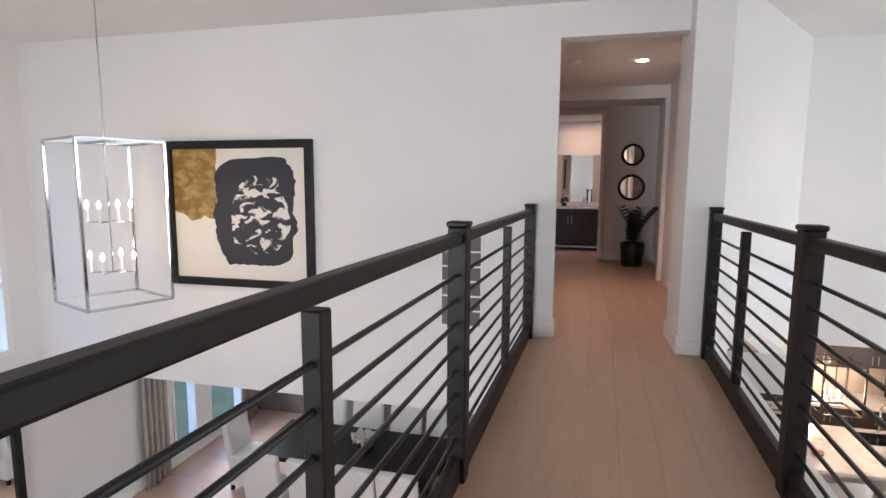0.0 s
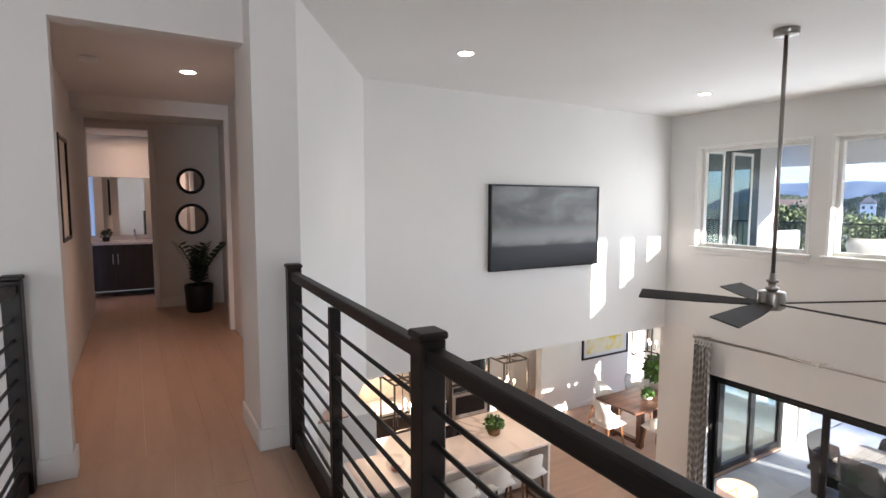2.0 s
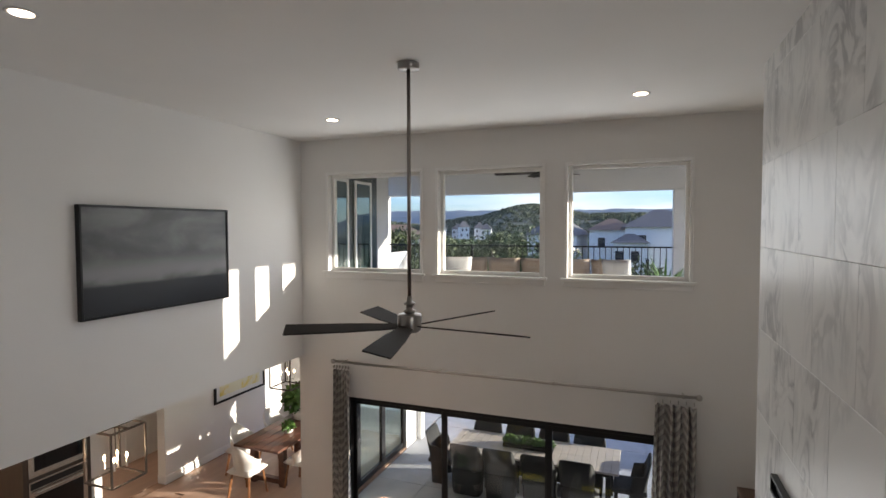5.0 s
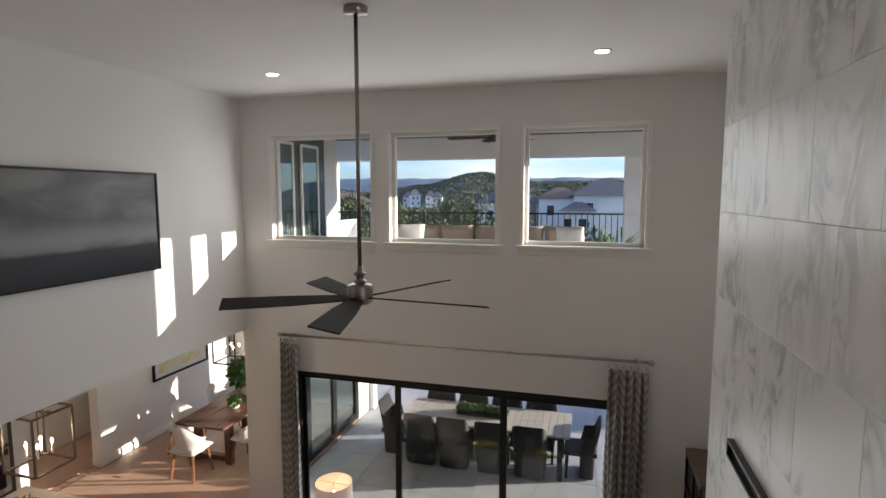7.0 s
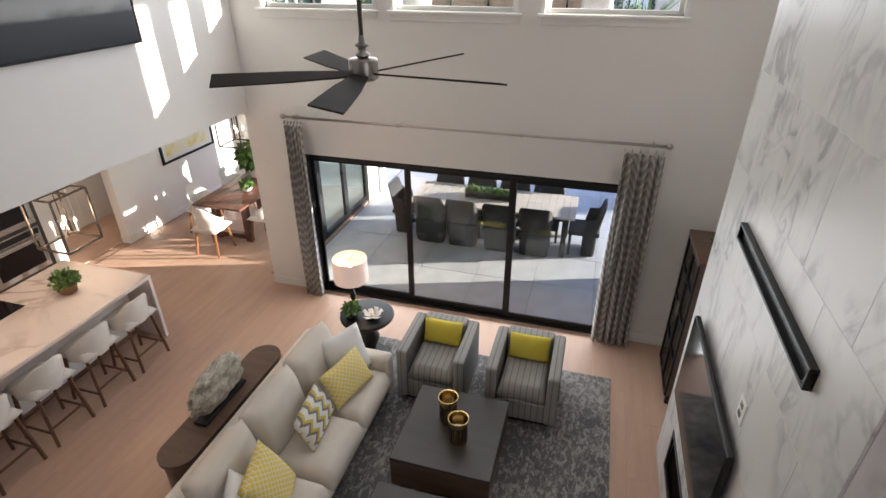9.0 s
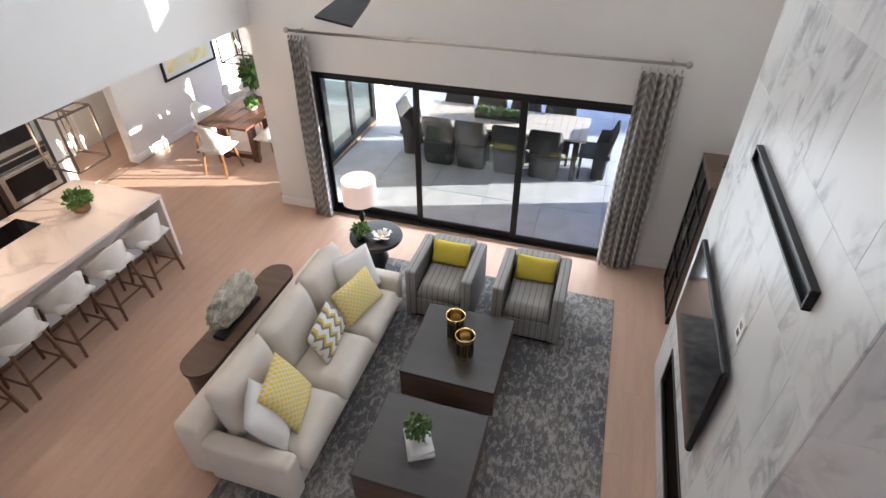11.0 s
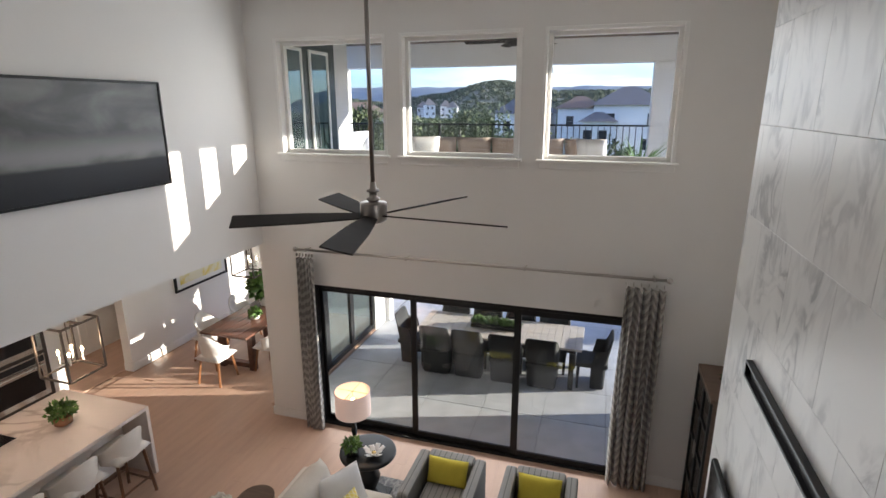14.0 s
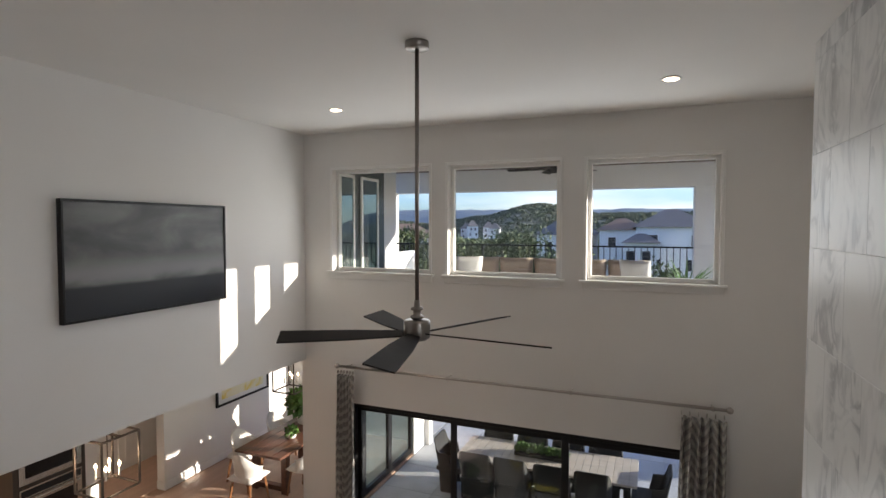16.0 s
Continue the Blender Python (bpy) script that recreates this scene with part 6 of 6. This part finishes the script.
house(77, 2.9, -5.0, 8.6, 9, 6.5, 2.3, 3, ROOF, 1, "white two storey house with dark hipped roof")
house(80, 9.0, -5.0, 5.4, 8, 6.1, 1.6, 0, ROOFT, 4, "white house wing with tan roof")
house(71.5, 6.4, -5.0, 3.6, 4, 4.6, 1.1, 0, ROOF, 2, "low white porch wing with dark roof")
house(80, 16.4, -6.0, 6.8, 8, 6.4, 2.7, -6, ROOF, 3, "pale house with steep dark roof")
for k in range(5):
    house(292 + 9 * (k % 2), 88 + k * 6.8, -8, 5.6, 8, 8.4 + .7 * (k % 3), 3.4, 12 + 7 * (k % 3), ROOF, 20 + k, "distant white house with gabled grey roof")
house(96, 51, -6, 15, 12, 5.4, 2.7, 24, ROOFT, 40, "long low house with tan roof")


def ridge(name, x, y0, y1, base, tops, depth, material, seed, label):
    """A wooded hill range: crest heights given along y, falling off to both sides."""
    bm = bmesh.new()
    ny, nx = 120, 14
    rows = []
    for i in range(ny + 1):
        u = i / ny
        f = u * (len(tops) - 1)
        k = min(int(f), len(tops) - 2)
        s = f - k
        s = s * s * (3 - 2 * s)
        top = tops[k] * (1 - s) + tops[k + 1] * s
        y = y0 + (y1 - y0) * u
        row = []
        for j in range(nx + 1):
            v = j / nx
            prof = math.sin(math.pi * min(1, v * .62 + .0)) if v < .8 else math.sin(math.pi * .496)
            n_ = noise.fractal(Vector((y * .02, v * 5, seed)), .9, 2, 5)
            row.append(bm.verts.new((x + v * depth, y, base + (top - base) * prof + n_ * (top - base) * .06)))
        rows.append(row)
    for a, b in zip(rows, rows[1:]):
        for j in range(nx):
            bm.faces.new((a[j], a[j + 1], b[j + 1], b[j]))
    ob = thing(name, bm, material, label, "hill", kind="structure", smooth=True)
    return ob


HILL = mat("wooded_hill", (.25, .24, .18), .95, vary=.25, scale=.13, fine=.40, bump=0, color2=(.05, .07, .05))
# distance haze is put into the far hills' blue-grey colour
FAR = mat("haze_tinted_hill", (.16, .21, .26), 1.0, vary=.08, scale=.01, fine=.05, bump=0)
ridge("backdrop_hill", 380, -260, 560, -30, (17, 17, 17, 16, 14, 14, 25, 12, 2, 8, 13, 14, 12, 12), 260, HILL, 3, "rounded wooded hill in middle distance")
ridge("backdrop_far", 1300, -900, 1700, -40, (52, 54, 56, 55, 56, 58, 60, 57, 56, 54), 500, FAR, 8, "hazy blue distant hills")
# tree crowns over the near hill
rnd = random.Random(15)
HT = (17, 17, 17, 16, 14, 14, 25, 12, 2, 8, 13, 14, 12, 12)
hl_ = []
for k in range(2200):
    v, y = rnd.uniform(.2, .82), rnd.uniform(-70, 340)
    f = (y + 260) / 820 * 13
    i = int(f)
    s = f - i
    s = s * s * (3 - 2 * s)
    top = HT[i] * (1 - s) + HT[i + 1] * s
    z = -30 + (top + 30) * math.sin(math.pi * min(.496, v * .62))
    hl_.append(moved(leaf_ball(22, rnd.uniform(1.5, 2.8), 1.9, .7, .4, 3000 + k), pose(380 + v * 260, y, z + .8)))
thing("hill_woods", join_bm(*hl_), mat("hill_tree_leaf", (.17, .19, .12), .8, vary=.3, scale=.2, fine=.6, bump=0, color2=(.03, .05, .03)), "wooded hillside of small evergreen trees", "woods", kind="stuff")
# scattered tree crowns between the houses and the hill
rnd = random.Random(5)
cl = []
for k in range(480):
    x = rnd.uniform(110, 282)
    y, r = x * rnd.uniform(.12, .46), rnd.uniform(1.6, 3.2)
    cl.append(moved(leaf_ball(70, r, 1.0, .8, .3, 5000 + k), pose(x, y, 1.0 - .022 * x - r * .9)))
for k in range(260):
    x, y = rnd.uniform(34, 290), rnd.uniform(-90, 200)
    if 64 < x < 100 and -8 < y < 24:
        continue
    d = math.hypot(max(0, x - 20), y * .3) - 8
    z = PZ - .3 - min(14, d * .16)
    r = rnd.uniform(1.4, 3.0)
    cl.append(moved(leaf_ball(150, r, .7, .8, .3, 900 + k), pose(x, y, z + r * .8)))
verts = join_bm(*cl)
thing("far_woods", verts, WOODL, "scattered evergreen trees between far houses", "woods", kind="stuff")

# ---- small pieces of floors, walls and paving ----
def plank_mesh(lx, ly, material, name="plank"):
    return mesh_of(name, box_bm(-lx / 2, -ly / 2, -.012, lx / 2, ly / 2, 0, .0006, 1), material)


PLW, PLL = .19, 1.9
pm = plank_mesh(PLL - .001, PLW - .001, OAK)
rest = []
count = 0
rnd = random.Random(2)
y = 3.7
row = 0
ROWS_Y = []
while y < 12.6:
    ROWS_Y.append(y)
    y += PLW
for row, y in enumerate(ROWS_Y):
    off = (row * .73) % PLL
    k = 0
    x = 2.95 - off
    while x < 8.86:
        a, b = max(x, 2.9), min(x + PLL, 8.86 if y > 9.53 else 8.62)
        if b - a > .05:
            if b - a > PLL - .01 and count < 290:
                o = new("plank", pm)
                o.parent = floor
                o.matrix_basis = pose((a + b) / 2, y + PLW / 2, G)
                count += 1
            else:
                rest.append((a, b, y, y + PLW))
        x += PLL


def joined_planks(name, rects, z, material, parent, label):
    vs, fs = [], []
    for a, b, c, d in rects:
        i = len(vs)
        a, b, c, d = a + .0005, b - .0005, c + .0005, d - .0005
        vs += [(a, c, z), (b, c, z), (b, d, z), (a, d, z), (a, c, z - .012), (b, c, z - .012), (b, d, z - .012), (a, d, z - .012)]
        fs += [(i, i + 1, i + 2, i + 3), (i, i + 4, i + 5, i + 1), (i + 1, i + 5, i + 6, i + 2), (i + 2, i + 6, i + 7, i + 3), (i + 3, i + 7, i + 4, i)]
    me = bpy.data.meshes.new(name)
    me.from_pydata(vs, [], fs)
    me.materials.append(material)
    o = new(name, me)
    o.parent = parent
    return tagged(o, label, kind="stuff")


def fill(x0, x1, y0, y1, out):
    y, row = y0, 0
    while y < y1:
        x = x0 - (row * .73) % PLL
        while x < x1:
            a, b = max(x, x0), min(x + PLL, x1)
            if b - a > .03:
                out.append((a, b, y, min(y + PLW, y1)))
            x += PLL
        y += PLW
        row += 1


fill(8.86, 12.4, 9.57, 12.6, rest)
fill(8.16, 12.4, 12.83, 14.0, rest)
fill(XL, 2.9, YS, 11.9, rest)
fill(2.9, 4.4, YS, 3.7, rest)
joined_planks("plank_field", rest, G, OAK, floor, "light oak planks")
BW = .185
pb = plank_mesh(BW - .001, PLL - .001, OAKY)
rb_ = []
for c in range(8):
    x0 = -.74 + c * BW
    y = -8.3 - (c * .67) % PLL
    while y < .29:
        a, b = max(y, -8.3), min(y + PLL, .30)
        if b - a > PLL - .01:
            o = new("plank", pb)
            o.parent = bridge_floor
            o.matrix_basis = pose(x0 + BW / 2, (a + b) / 2, 0)
        elif b - a > .03:
            rb_.append((x0, x0 + BW, a, b))
        y += PLL
joined_planks("plank_field", rb_, 0, OAKY, bridge_floor, "light oak planks")
rb_ = []
for c in range(14):
    x0 = .7 + c * .178
    y = YD + .05
    while y < 14.9:
        rb_.append((x0, x0 + .178, y, min(y + PLL, 14.9)))
        y += PLL
joined_planks("plank_field", rb_, -.004, OAKY, hall_floor, "light oak planks")

# marble tiles on the chimney breast, running bond
TW, TH = .61, .61
tile_front = {}


def tile(lx, ly, lz):
    key = (round(lx, 3), round(ly, 3), round(lz, 3))
    if key not in tile_front:
        tile_front[key] = mesh_of("marble_tile", box_bm(-lx / 2, -ly / 2, -lz / 2, lx / 2, ly / 2, lz / 2, .0015, 1), MARBLE)
    return tile_front[key]


HOLE = (5.0, 6.5, -2.64, -2.26)
z = G
row = 0
while z < CEIL - .02:
    z1 = min(z + TH, CEIL)
    x = CH0 - (TW / 2 if row % 2 else 0)
    while x < CH1 - .02:
        a, b = max(x, CH0), min(x + TW, CH1)
        if b - a > .02:
            pieces = [(a, b, z, z1)]
            if z < HOLE[3] and z1 > HOLE[2] and a < HOLE[1] and b > HOLE[0]:
                pieces = []
                if a < HOLE[0]:
                    pieces.append((a, HOLE[0], z, z1))
                if b > HOLE[1]:
                    pieces.append((HOLE[1], b, z, z1))
                la, lb = max(a, HOLE[0]), min(b, HOLE[1])
                if z < HOLE[2] - .02:
                    pieces.append((la, lb, z, HOLE[2]))
                if z1 > HOLE[3] + .02:
                    pieces.append((la, lb, HOLE[3], z1))
            for p, q, r, s in pieces:
                o = new("marble_tile", tile(q - p - .0012, .0125, s - r - .0012))
                o.parent = cb
                o.matrix_basis = pose((p + q) / 2, YC - .0063, (r + s) / 2)
        x += TW
    y = YC - .0128
    while y > YR - .05:
        a = max(y - TW, YR - .1)
        o = new("marble_tile", tile(.0125, y - a - .002, z1 - z - .002))
        o.parent = cb
        o.matrix_basis = pose(CH0 + .0063, (y + a) / 2, (z + z1) / 2)
        o2 = new("marble_tile", tile(.0125, y - a - .002, z1 - z - .002))
        o2.parent = cb
        o2.matrix_basis = pose(CH1 - .0063, (y + a) / 2, (z + z1) / 2)
        y -= TW
    z = z1
    row += 1

# patio pavers
pv = mesh_of("paver", box_bm(-.447, -.447, -.012, .447, .447, 0, .003, 1), PAVER)
for i in range(9):
    for j in range(14):
        x, y = XW + .2 + .45 + i * .9, 9.38 - .45 - j * .9
        if x + .45 > 17.4 or y - .45 < -3.9:
            continue
        o = new("paver", pv)
        o.parent = patio
        o.matrix_basis = pose(x, y, PZ)
